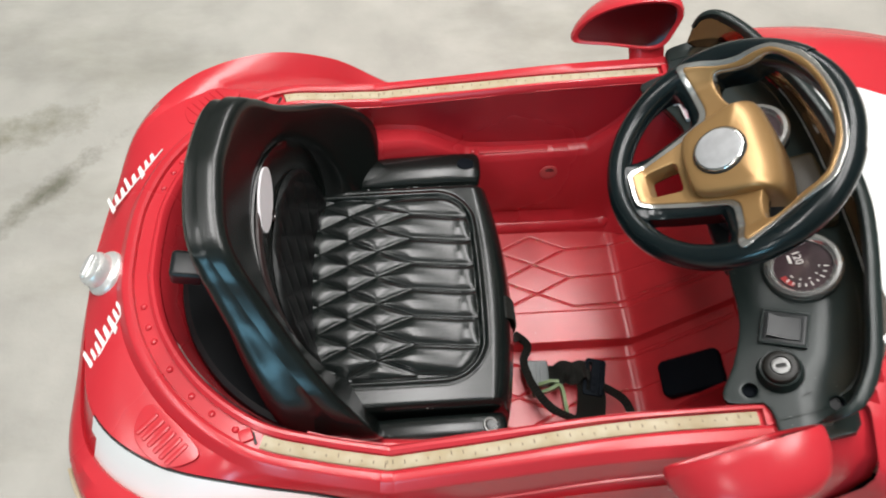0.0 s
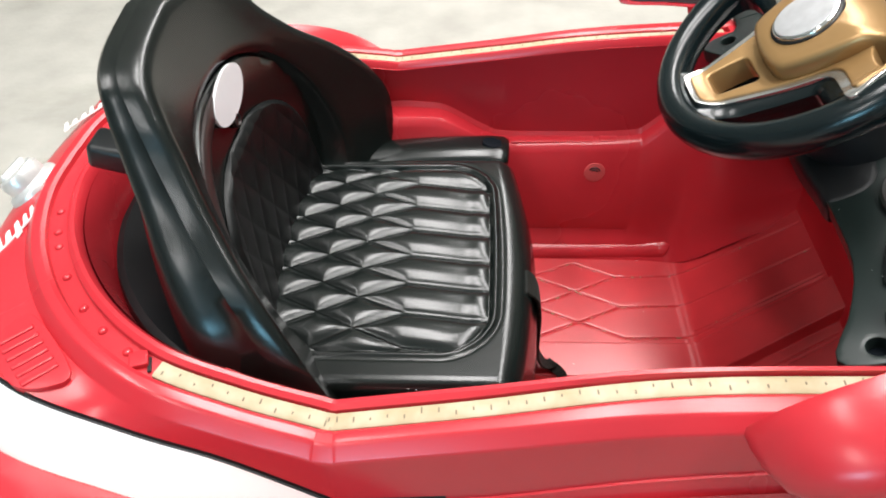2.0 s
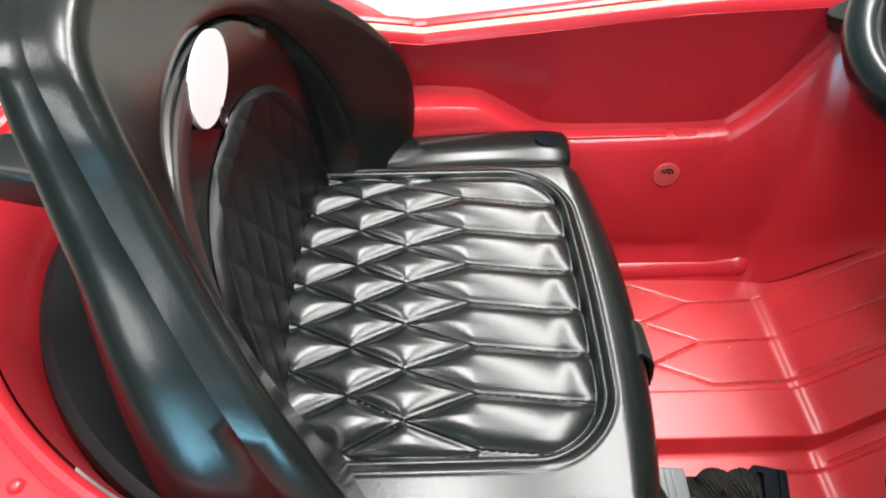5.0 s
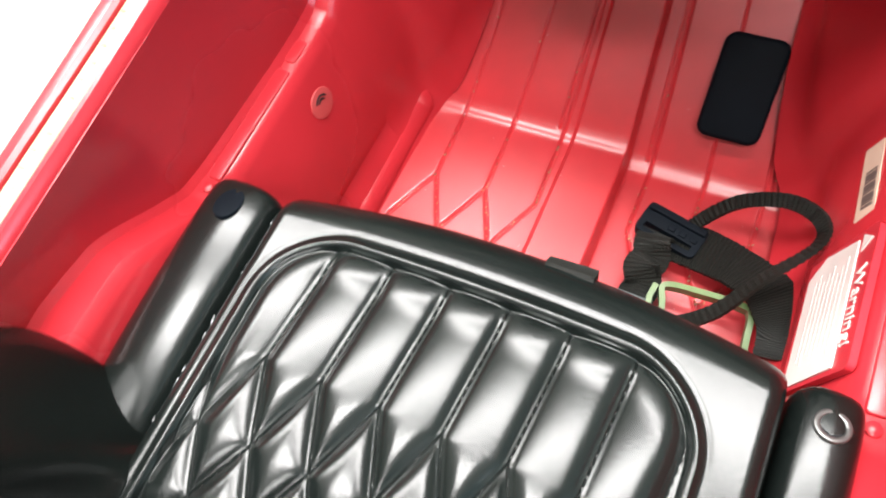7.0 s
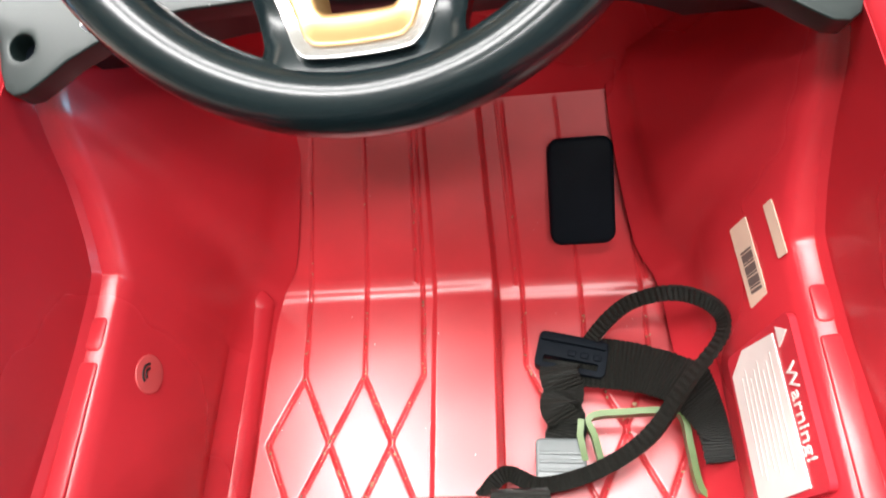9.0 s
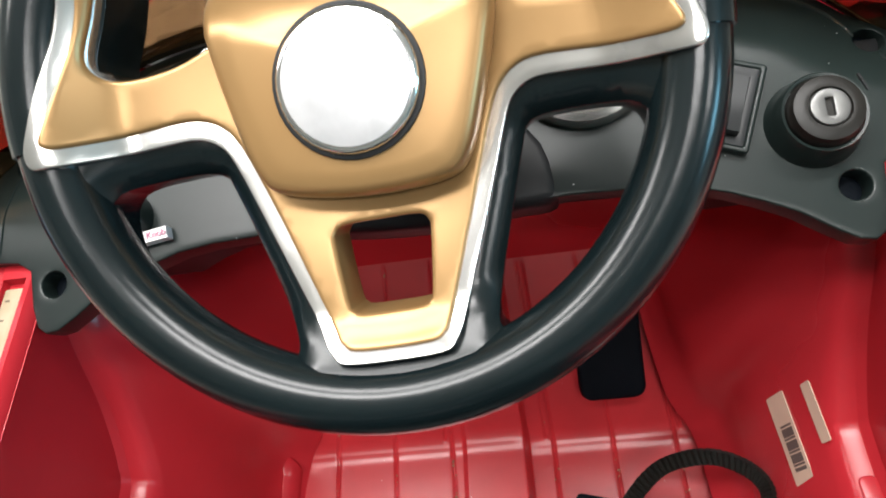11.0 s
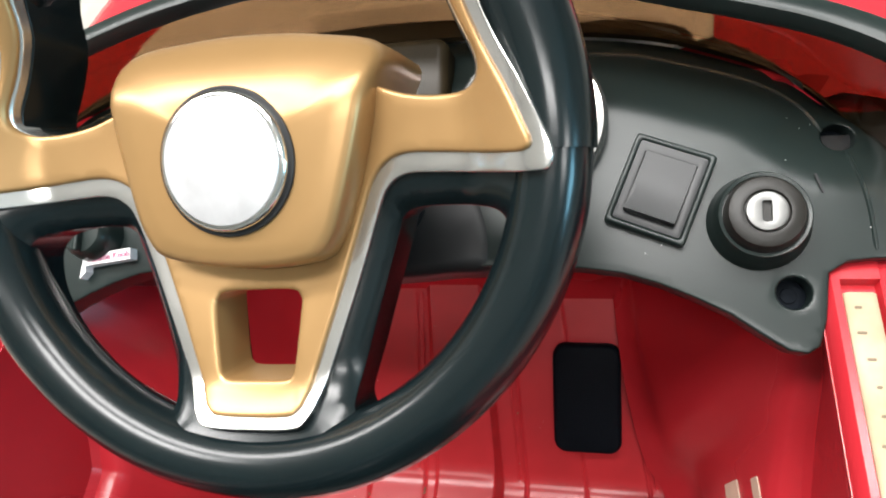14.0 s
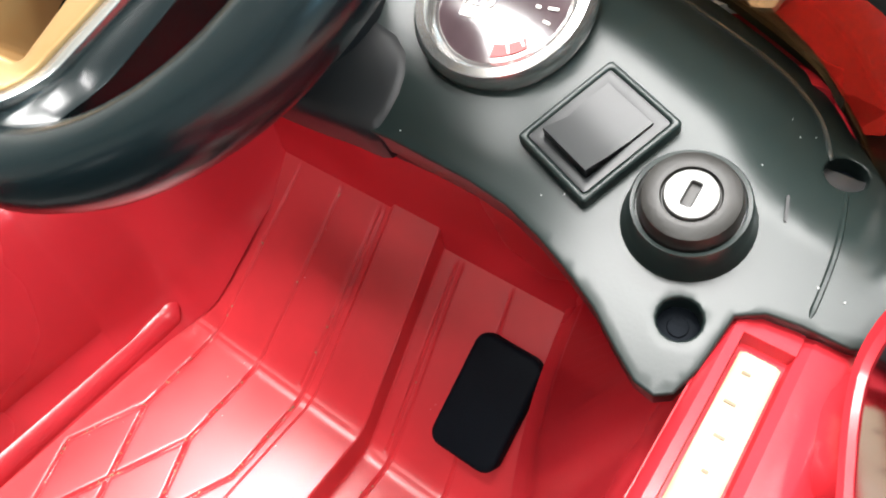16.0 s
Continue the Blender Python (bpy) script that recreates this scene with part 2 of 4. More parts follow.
def rounded(w, h, r, seg=5, cx=0.0, cy=0.0):
    out = []
    for sx, sy, a0 in ((1, 1, 0), (-1, 1, 90), (-1, -1, 180), (1, -1, 270)):
        for k in range(seg + 1):
            a = radians(a0 + 90 * k / seg)
            out.append((cx + sx * (w / 2 - r) + r * math.cos(a), cy + sy * (h / 2 - r) + r * math.sin(a)))
    return out


def circle(r, n=32, cx=0.0, cy=0.0):
    return [(cx + r * math.cos(2 * math.pi * k / n), cy + r * math.sin(2 * math.pi * k / n)) for k in range(n)]


def smooth_loop(pts, n):
    """A closed smooth outline through 2D pts."""
    p = list(pts)
    ext = [p[-1]] + p + [p[0], p[1]]
    out = []
    for i in range(len(p)):
        a, b, c, d = [np.array(q, float) for q in ext[i:i + 4]]
        for k in range(n):
            u = k / n
            out.append(tuple(0.5 * ((2 * b) + (c - a) * u + (2 * a - 5 * b + 4 * c - d) * u * u + (3 * b - a - 3 * c + d) * u ** 3)))
    return out


def lathe(profile, m, n=32, bm=None):
    """A turned body from (radius, height) pairs about local z."""
    rows = []
    for r, z in profile:
        rows.append([m @ Vector((r * math.cos(2 * math.pi * k / n), r * math.sin(2 * math.pi * k / n), z)) for k in range(n)])
    bm, vs = grid(rows, close_u=True, bm=bm)
    for end in (vs[0], vs[-1]):
        bm.faces.new(end)
    return bm


def sweep(path, section, up=(0, 0, 1), closed=False, bm=None, scale=None):
    """A section (side, up) carried along a path."""
    p = [Vector(q) for q in path]
    rows = []
    n = len(p)
    for i in range(n):
        t = (p[(i + 1) % n] - p[i - 1]) if closed else (p[min(i + 1, n - 1)] - p[max(i - 1, 0)])
        t.normalize()
        u = up[i] if isinstance(up, list) else up
        side = t.cross(Vector(u)).normalized()
        top = side.cross(t)
        k = scale[i] if scale is not None else 1.0
        rows.append([p[i] + side * (a * k) + top * (b * k) for a, b in section])
    bm, vs = grid(rows, close_u=True, close_v=closed, bm=bm)
    if not closed:
        bm.faces.new(vs[0])
        bm.faces.new(vs[-1])
    return bm


def ellipse(a, b, n=12):
    return [(a * math.cos(2 * math.pi * k / n), b * math.sin(2 * math.pi * k / n)) for k in range(n)]


def mirrored(half):
    """A rail given for one side (front to the rear's middle), carried round to the other side."""
    other = [(x, -y, z) for x, y, z in half[-2::-1]]
    return [tuple(p) for p in half] + other


def frame_from(origin, xa, na):
    """A matrix with local x along xa and local z along na."""
    z = Vector(na).normalized()
    x = Vector(xa)
    x = (x - z * x.dot(z)).normalized()
    y = z.cross(x)
    return Matrix((( x.x, y.x, z.x, origin[0]), (x.y, y.y, z.y, origin[1]), (x.z, y.z, z.z, origin[2]), (0, 0, 0, 1)))


def thing(name, label, category, group="", kind=""):
    return tagged(new(name), label, category, group, kind)


# ---- setting ----
def box(bm, x0, x1, y0, y1, z0, z1):
    v = [bm.verts.new((x, y, z)) for x in (x0, x1) for y in (y0, y1) for z in (z0, z1)]
    for f in ((0, 1, 3, 2), (4, 6, 7, 5), (0, 4, 5, 1), (2, 3, 7, 6), (0, 2, 6, 4), (1, 5, 7, 3)):
        bm.faces.new([v[i] for i in f])
    return bm


def setting(name, dims, material, label):
    ob = part(name, box(bmesh.new(), *dims), material, None)
    return tagged(ob, label, name.split("_")[0], kind="structure")


setting("ground", (-5, 5, -5, 5, -0.1, 0), CONCRETE, "pale grey stained concrete floor under the toy car")
setting("wall_north", (-5, 5, 5, 5.15, 0, 2.7), WALLM, "plain pale plaster wall closing the room")
south = bmesh.new()
box(south, -5, -2.05, -5.15, -5, 0, 2.7)
box(south, -0.75, 5, -5.15, -5, 0, 2.7)
box(south, -2.05, -0.75, -5.15, -5, 0, 1.0)
box(south, -2.05, -0.75, -5.15, -5, 1.9, 2.7)
tagged(part("wall_south", south, WALLM, None), "plain plaster wall with a small daylight window", "wall", kind="structure")
setting("wall_east", (5, 5.15, -5.15, 5.15, 0, 2.7), WALLM, "plain pale plaster wall closing the room")
setting("wall_west", (-5.15, -5, -5.15, 5.15, 0, 2.7), WALLM, "plain pale plaster wall closing the room")
setting("ceiling", (-5.15, 5.15, -5.15, 5.15, 2.7, 2.85), CEILM, "plain white painted ceiling over the room")

# ---- the toy car ----
car = thing("ride_on_car", "red plastic children's ride-on car with black seat standing on concrete", "toy car")

# half rails of the shell, from the front to the middle of the rear
LIP = [(.300, .172, .380), (.15, .172, .374), (.05, .176, .361), (-.035, .180, .350), (-.085, .172, .360), (-.135, .160, .373),
       (-.180, .128, .380), (-.212, .085, .385), (-.227, .04, .388), (-.230, 0, .388)]
SHOULDER = [(.300, .215, .362), (.15, .215, .337), (.05, .220, .319), (-.035, .222, .311), (-.095, .212, .337), (-.150, .204, .353),
            (-.215, .188, .371), (-.267, .147, .373), (-.292, .075, .362), (-.300, 0, .360)]
STRIP = [(.300, .222, .345), (.15, .222, .322), (.05, .226, .306), (-.035, .231, .294), (-.099, .234, .308), (-.158, .228, .325),
         (-.226, .211, .341), (-.281, .165, .341), (-.304, .08, .333), (-.311, 0, .331)]
CREST = [(.300, .228, .325), (.15, .228, .303), (.05, .232, .292), (-.02, .248, .302), (-.092, .257, .343), (-.165, .258, .354),
         (-.245, .230, .350), (-.298, .174, .335), (-.316, .085, .318), (-.321, 0, .315)]
BULGE = [(.300, .235, .280), (.15, .235, .255), (.05, .240, .255), (-.01, .268, .26), (-.1, .294, .292), (-.17, .294, .296),
         (-.255, .255, .288), (-.312, .182, .272), (-.330, .09, .262), (-.335, 0, .26)]
SKIRT = [(.300, .235, .07), (.15, .235, .07), (.05, .240, .07), (-.02, .268, .07), (-.1, .300, .07), (-.17, .300, .07),
         (-.25, .258, .07), (-.305, .175, .07), (-.322, .09, .07), (-.327, 0, .07)]
NS = 88


def side_rail(half, n=NS, crisp=True):
    """A rail with two more points at the corner where the door top meets the rear deck."""
    if crisp:
        a, b, c = [Vector(p) for p in half[2:5]]
        near = [b + (a - b) * .09, b, b + (c - b) * .14]
    else:
        fine = catmull(half, 90)
        near = [fine[27], fine[30], fine[33]]
    pts = list(half[:3]) + [tuple(p) for p in near] + list(half[4:])
    return mirrored([tuple(p) for p in catmull(pts, n)])


def offset_rail(rail, out, dz):
    """A rail moved outwards in plan, and up or down."""
    p = [Vector(q) for q in rail]
    res = []
    for i in range(len(p)):
        t = p[min(i + 1, len(p) - 1)] - p[max(i - 1, 0)]
        nrm = Vector((t.y, -t.x, 0)).normalized()
        if nrm.dot(p[i] - Vector((0.1, 0, p[i].z))) < 0 and abs(p[i].y) > 0.05:
            nrm = -nrm
        if abs(p[i].y) <= 0.05:
            nrm = Vector((-abs(nrm.x), nrm.y, 0))
        far = out(p[i].x) if callable(out) else out
        res.append(tuple(p[i] + nrm * far + Vector((0, 0, dz))))
    return res


def forward(out):
    """The trim's groove runs nearer the lip towards the front."""
    return lambda x: out - .003 * min(1, max(0, (x - .03) / .15))


def mix(a, b, u, lift=0.0):
    return [tuple((1 - u) * Vector(p) + u * Vector(q) + Vector((0, 0, lift))) for p, q in zip(a, b)]


lip = side_rail(LIP)
shoulder, strip_rail = side_rail(SHOULDER), side_rail(STRIP)
crest, bulge, skirt = [side_rail(r, crisp=False) for r in (CREST, BULGE, SKIRT)]
flat = offset_rail(lip, .0288, .0005)
crease = offset_rail(lip, .0372, -.0082)
rows = [offset_rail(lip, 0, -.006), offset_rail(lip, .0008, -.002), offset_rail(lip, .003, .001), offset_rail(lip, .0055, .001), offset_rail(lip, forward(.0085), -.001), offset_rail(lip, forward(.009), -.005), offset_rail(lip, forward(.021), -.005),
        offset_rail(lip, forward(.0216), -.001), offset_rail(lip, forward(.024), .0005), flat, mix(flat, crease, .12, .0005), mix(flat, crease, .30, .0004), mix(flat, crease, .88, .0002), crease, mix(crease, shoulder, .06, .0002), mix(crease, shoulder, .4, .0010), mix(crease, shoulder, .75, .0010), shoulder]
upper = part("upper_body", grid(rows)[0], RED, car, "glossy red upper body shell round the cockpit", 30)
bm, vs = grid([shoulder, offset_rail(shoulder, .0005, -.003), offset_rail(shoulder, .002, -.003), mix(shoulder, strip_rail, .5, .0), strip_rail])
for i, f in enumerate(bm.faces):
    c = f.calc_center_median()
    if -0.270 < c.x < 0.03:
        # the dark top rows put the shoulder's shadow line into the colour
        f.material_index = 2 if i < 2 * 2 * NS else 1
part("side_band", bm, (RED, WHITE, DARK), car, "white side band with a painted shadow line below the red shoulder")
bm, vs = grid([strip_rail, offset_rail(strip_rail, .001, .004), mix(strip_rail, crest, .5, .006), crest, mix(crest, bulge, .5, .008), bulge, mix(bulge, skirt, .2), mix(bulge, skirt, .6), skirt])
part("lower_body", bm, RED, car, "red lower body with rounded rear fenders")

# cream trim lying in the groove, and a thin gold line on each rear fender
for s in (1, -1):
    mid = offset_rail(lip, forward(.015), -.0045)
    run = mid if s == 1 else mid[::-1]
    n0, n1 = min(i for i in range(NS) if run[i][0] < .2565), int(NS * 7.0 / 11)
    u_ = (.2565 - run[n0][0]) / (run[n0 - 1][0] - run[n0][0])
    head = tuple(Vector(run[n0]).lerp(Vector(run[n0 - 1]), u_))
    path = [head] + run[n0:n1]
    # the groove is closed ahead of the strip
    part("groove_end", sweep([tuple(Vector(head) + Vector((.0045, 0, 0))), tuple(Vector(head) + Vector((.02, 0, .001))), tuple(Vector(head) + Vector((.046, s * .001, .0026)))], [(-.0063, -.001), (.0063, -.001), (.0066, .0048), (-.0066, .0048)]), RED, upper)
    trim = part("door_trim", sweep(path, [(-.0052, -.0005), (.0052, -.0005), (.0052, .002), (.0038, .003), (-.0038, .003), (-.0052, .002)]), CREAM, upper, "cream plastic trim strip in the door top")
    # fine dark ticks at even steps along the strip
    rm_ = random.Random(7)
    done, goal = 0.0, .006
    for a_, b_ in zip(path, path[1:]):
        a_, b_ = Vector(a_), Vector(b_)
        span = (b_ - a_).length
        while done + span > goal:
            q_ = a_.lerp(b_, (goal - done) / span)
            tilt = frame_from(q_ + Vector((0, 0, .0028)), b_ - a_, (0, 0, 1))
            part("trim_tick", slab(rounded(.0009, rm_.uniform(.0015, .0038), .0003), tilt @ pose(0, rm_.uniform(-.0022, .0022), 0), 0, .0005), TICK, trim)
            goal += .0095
        done += span
    k0, k1 = int(NS * 7.6 / 11), int(NS * 9.2 / 11)
    line = offset_rail(mix(crest, bulge, .35, .0085), .001, .0)
    path = line[k0:k1] if s == 1 else line[::-1][k0:k1]
    part("fender_line", sweep(path, ellipse(.0018, .0016, 8)), CREAM, upper, "thin cream pinstripe")
    # rivets in the channel behind the trim
    chan = offset_rail(lip, .015, -.005)
    for f in (7.3, 7.65, 8.05, 8.5, 9.0, 9.35, 9.7):
        i = int(NS * f / 11)
        p = chan[i] if s == 1 else chan[len(chan) - 1 - i]
        part("rivet", lathe([(.0030, 0), (.0026, .0012), (.0014, .0020)], pose(*p), 10), RED, upper)
    # stopper at the trim's rear end
    i = int(NS * 7.08 / 11)
    p = chan[i] if s == 1 else chan[len(chan) - 1 - i]
    part("trim_stop", slab(rounded(.0105, .0105, .001), pose(p[0] - .005, p[1] - s * .002, p[2], 0, 4, -20 * s), 0, .004, .001), RED, upper)
    part("trim_slot", slab(rounded(.0022, .010, .0006), pose(p[0] + .0015, p[1], p[2], 0, 4, -18 * s), 0, .0012, .0003), DARK, upper)

def deck_frame(x, y, u):
    """A frame on the sloping rear deck beside the rail point nearest to (x, y): local x along the rail, z outwards."""
    s = 1 if y > 0 else -1
    i = min(range(NS), key=lambda k: (Vector(crease[k]).xy - Vector((x, abs(y)))).length)
    a, b = Vector(crease[i]), Vector(shoulder[i])
    along = (Vector(crease[i + 3]) - Vector(crease[i - 3])).normalized()
    nrm = along.cross(b - a).normalized()
    nrm = nrm if nrm.z > 0 else -nrm
    return Matrix.Diagonal((1, s, 1, 1)) @ frame_from(a.lerp(b, u) + nrm * .0014, along, nrm), (b - a).length


# louvred vents on the rear deck
for s in (1, -1):
    vm, wide = deck_frame(-.209, s * .1555, .5)
    hv = wide * .40
    shield = smooth_loop([(-.026, hv), (.024, hv), (.028, 0), (.014, -hv), (-.014, -hv), (-.028, 0)], 4)
    vent = part("vent", slab(shield, vm, -.006, .0006, .0005), RED, upper, "shield-shaped louvred vent")
    for k in range(6):
        part("louvre", slab(rounded(.0042, hv * 1.5, .0012), vm @ pose(-.0175 + .007 * k, 0, 0), -.001, .0018, .001), RED, vent)

# chrome filler cap behind the seat, and script decals beside it
cm = deck_frame(-.2645, -.017, .42)[0] @ Matrix.Diagonal((.85, .85, .85, 1))
cap = part("filler_cap", lathe([(.0245, -.004), (.0245, .001), (.0225, .004), (.0195, .005), (.0185, .006), (.0185, .014), (.0165, .018), (.012, .0195), (.010, .0185), (.003, .0185)], cm, 28), CAPM, upper, "shiny silver filler cap")
part("cap_grip", slab(rounded(.026, .008, .0035), cm @ pose(0, 0, 0, 0, 0, 30), .0165, .0235, .003), CAPM, cap)
for s in (1, -1):
    dm_, _ = deck_frame(-.252 if s == 1 else -.255, s * (.068 if s == 1 else .068), .36 if s == 1 else .30)
    dm_ = frame_from(dm_.translation, (.50, .866, 0), dm_.to_3x3() @ Vector((0, 0, 1))) @ Matrix.Diagonal((1.22 if s == 1 else 1.0, 1.0, 1, 1))
    rd = random.Random(31 + s)
    decal = part("script_decal", slab([(-.034, -.0062), (.030, -.0050), (.030, -.0040), (-.034, -.0050)], dm_, 0, .0010), WHITE, upper, "white slanted script decal, its letters unreadable")
    x0 = -.032
    for k in range(8):
        w = rd.uniform(.0050, .0070)
        h0, h1 = -.0045 - (.005 if k in (0, 5) else 0), (.011 if k in (0, 3) else .0050) + rd.uniform(0, .001)
        bar = [(x0 + .35 * h0, h0), (x0 + w * .8 + .35 * h0, h0 + .0012), (x0 + w * .85 + .35 * h1, h1), (x0 + w * .3 + .35 * h1, h1 - .0012)]
        part("letter_bar", slab(bar, dm_, 0, .0011), WHITE, decal)
        x0 += w + .0012


# ---- inner tub ----
def lip_at(x):
    pts = [LIP[i] for i in range(6)]
    xs = [p[0] for p in pts][::-1]
    return np.interp(x, xs, [p[1] for p in pts][::-1]), np.interp(x, xs, [p[2] for p in pts][::-1])


#        x    ledge z  ledge y  low y   low z  roll
TUB = [(.360, .380, .168, .098, .245, 0), (.300, .368, .171, .106, .200, 0), (.262, .350, .171, .118, .158, .2), (.246, .332, .170, .130, .141, 1), (.228, .303, .168, .134, .138, 1), (.205, .277, .166, .135, .138, 1),
       (.188, .270, .166, .136, .138, 1), (.12, .268, .166, .137, .138, 1), (.065, .268, .166, .138, .138, 1), (.045, .275, .166, .138, .138, 1), (.01, .296, .166, .138, .138, 1),
       (-.01, .300, .166, .138, .138, 1), (-.06, .302, .162, .138, .138, 1), (-.10, .302, .152, .132, .138, 1)]


def tub_rows(s):
    rr = [[] for _ in range(11)]
    for x, lz, ly, wy, wz, roll in catmull(TUB, 104):
        y, z = lip_at(x)
        y0 = y - .0005
        z -= max(0, x - .255) * .5
        lz = min(lz, z - .012)
        hgt = lz - wz
        prof = ((y0, z - .005), (y0 + .003, z - .02), (max(y0, ly) + .008, lz + .006), (max(y0, ly) + .005, lz + .0012), (ly + .003, lz), (ly + .0005, lz - .002), (ly - .003, lz - .009),
                (wy + .010 + .003 * roll, wz + .33 * hgt), (wy + .008 + .007 * roll, wz + .030), (wy + .006 + .001 * roll, wz + .012), (wy - .002, wz))
        for r, (yy, zz) in zip(rr, prof):
            r.append((x, s * yy, zz))
    return rr


for s in (1, -1):
    wall = part("inner_wall", thicken(grid(tub_rows(s))[0], .002), RED, car, "", 32)
    # raised strip, slot and screws on the ledge
    lm = frame_from((.112, s * .1735, .2685), (1, 0, .01), (0, -s * .12, 1))
    part("ledge_strip", slab(rounded(.082, .009, .002), lm, -.001, .0018, .001), RED, wall)
    part("ledge_slot", slab(rounded(.018, .008, .003), lm @ pose(.056, 0, 0), -.001, .002, .001), RED, wall)
    part("screw", lathe([(.0038, -.001), (.0034, .0018), (.0016, .0028)], lm @ pose(-.047, 0, 0), 12), RED, wall)
back = offset_rail(lip, -.001, -.005)
k0 = int(NS * 6.3 / 11)
rear = back[k0:len(back) - k0]
bm, _ = grid([rear, offset_rail(rear, -.004, -.02), offset_rail(rear, -.01, -.12), [(x, y * .95, .13) for x, y, z in offset_rail(rear, -.012, 0)]])
part("rear_wall", bm, RED, car)

# floor with its step, its grooves and the kick wall
XK, XT = .246, .335
GROOVES = []
for y in (.110, .069, .029):
    GROOVES += [((.335, y - .003), (.246, y)), ((.246, y), (.184, y - .002))]
    for d in (-.0205, .0205):
        GROOVES += [((.184, y - .002), (.140, y - .002 + d)), ((.140, y - .002 + d), (.096, y - .002)), ((.096, y - .002), (.05, y - .002 + d))]
for y in (-.040, -.080, -.121):
    GROOVES += [((.335, y), (.246, y)), ((.246, y), (.192, y))]
    for d in (-.021, .021):
        GROOVES += [((.192, y), (.148, y + d)), ((.148, y + d), (.104, y)), ((.104, y), (.05, y + d))]
for y in (.0335, -.0355, -.1255):
    GROOVES += [((.335, y - (.003 if y > 0 else 0)), (.250, y))]
GROOVES = [g for g in GROOVES if not (min(g[0][1], g[1][1]) < .020 and max(g[0][1], g[1][1]) > -.024)]


def seg_dist(px, py, segs):
    best = np.full(px.shape, 1.0)
    for (ax, ay), (bx, by) in segs:
        dx, dy = bx - ax, by - ay
        t = np.clip(((px - ax) * dx + (py - ay) * dy) / (dx * dx + dy * dy), 0, 1)
        best = np.minimum(best, np.hypot(px - ax - t * dx, py - ay - t * dy))
    return best


def step(a, b, v):
    t = np.clip((v - a) / (b - a), 0, 1)
    return t * t * (3 - 2 * t)


fx = np.concatenate([np.linspace(-.10, .06, 12)[:-1], np.linspace(.06, .338, 260)])
fy = np.linspace(-.1505, .1395, 300)
PX, PY = np.meshgrid(fx, fy, indexing="ij")
up = np.clip((PX - XK) / (XT - XK), 0, 1)
d = PX - XK
PZ = .138 + .096 * np.where(d < -.008, 0, np.where(d > .008, d, (d + .008) ** 2 / .032)) / (XT - XK)
ridge_w = step(-.024, -.020, PY)
PZ += -.012 + .012 * ridge_w + .0045 * ridge_w * (1 - step(.018, .022, PY))
PZ += .0005 * np.exp(-((PX - XK + .001) / .0011) ** 2) * (1 - np.exp(-(np.abs(PY + .022) / .006) ** 2))
gd = seg_dist(PX, PY, GROOVES)
PZ -= .0019 * np.exp(-(gd / .0010) ** 2)
squeeze = 1 - .16 * up
bm, _ = grid(list(np.stack([PX, PY * squeeze, PZ], -1)))
floor_pan = part("floor_pan", bm, REDF, car, "red moulded foot floor with diamond grooves", 25)
part("bulkhead", box(bmesh.new(), .338, .345, -.17, .17, .22, .40), RED, car)

for s in (1, -1):
    yy = .149 if s == 1 else .158
    rp = [(-.05, s * yy, .139), (.08, s * yy, .139), (.19, s * yy, .140), (.228, s * (yy - .001), .143), (.238, s * (yy - .002), .145), (.244, s * (yy - .004), .143)]
    part("floor_roll", sweep([tuple(p) for p in catmull(rp, 40)], ellipse(.0135, .0125, 18), scale=[1] * 36 + [.96, .88, .74, .55, .3]), RED, floor_pan)

# dust and crumbs caught in the grooves
rng = random.Random(4)
crumbs = bmesh.new()
for k in range(420):
    (ax, ay), (bx, by) = rng.choice(GROOVES)
    t = rng.random()
    x, y = ax + (bx - ax) * t + rng.gauss(0, .0008), ay + (by - ay) * t + rng.gauss(0, .0008)
    if x > .25 and rng.random() < .8 or x < .08:
        continue
    u = min(1, max(0, (x - XK) / (XT - XK)))
    z = .138 + .096 * u - (.009 if y < -.022 else 0) - .001
    r = rng.uniform(.0003, .0009)
    m = pose(x, y * (1 - .16 * u), z, rng.uniform(0, 90), rng.uniform(0, 90), rng.uniform(0, 360)) @ Matrix.Diagonal((r * rng.uniform(1, 2.6), r, r * .7, 1))
    bmesh.ops.create_icosphere(crumbs, subdivisions=1, radius=1, matrix=m)
dirt = tagged(part("dirt", crumbs, DIRT, None), "brown crumbs of dirt in the floor grooves", "dirt", kind="stuff")

# pedal
pm = frame_from((.291, -.082, .182), (0, -1, 0), (-.62, 0, .78))
pedal = part("pedal", slab(rounded(.042, .070, .008), pm, -.004, .008, .003), RUBBER, car, "black rubber accelerator pedal")
part("pedal_base", slab(rounded(.036, .050, .006), pm @ pose(0, .012, 0), -.014, -.003, .003), RED, pedal)

# ---- hood ----
def hood_z(x, y):
    u = (x - .36) / .44
    z = .412 - .03 * u - .10 * u ** 3
    return z - .045 * abs(y / .25) ** 2.2 + .018 * math.exp(-((abs(y) - .19) / .05) ** 2) * math.exp(-((x - .47) / .12) ** 2)


def hood_rear(x, y):
    """The bonnet dips below the windscreen's foot."""
    foot = np.interp(abs(y), (0, .05, .105, .145, .165, .182, .20, .25), (.380, .377, .367, .355, .346, .336, .311, .302))
    u = min(1, max(0, (foot - x) / .012))
    return hood_z(x, y) - .035 * u * u * (3 - 2 * u)


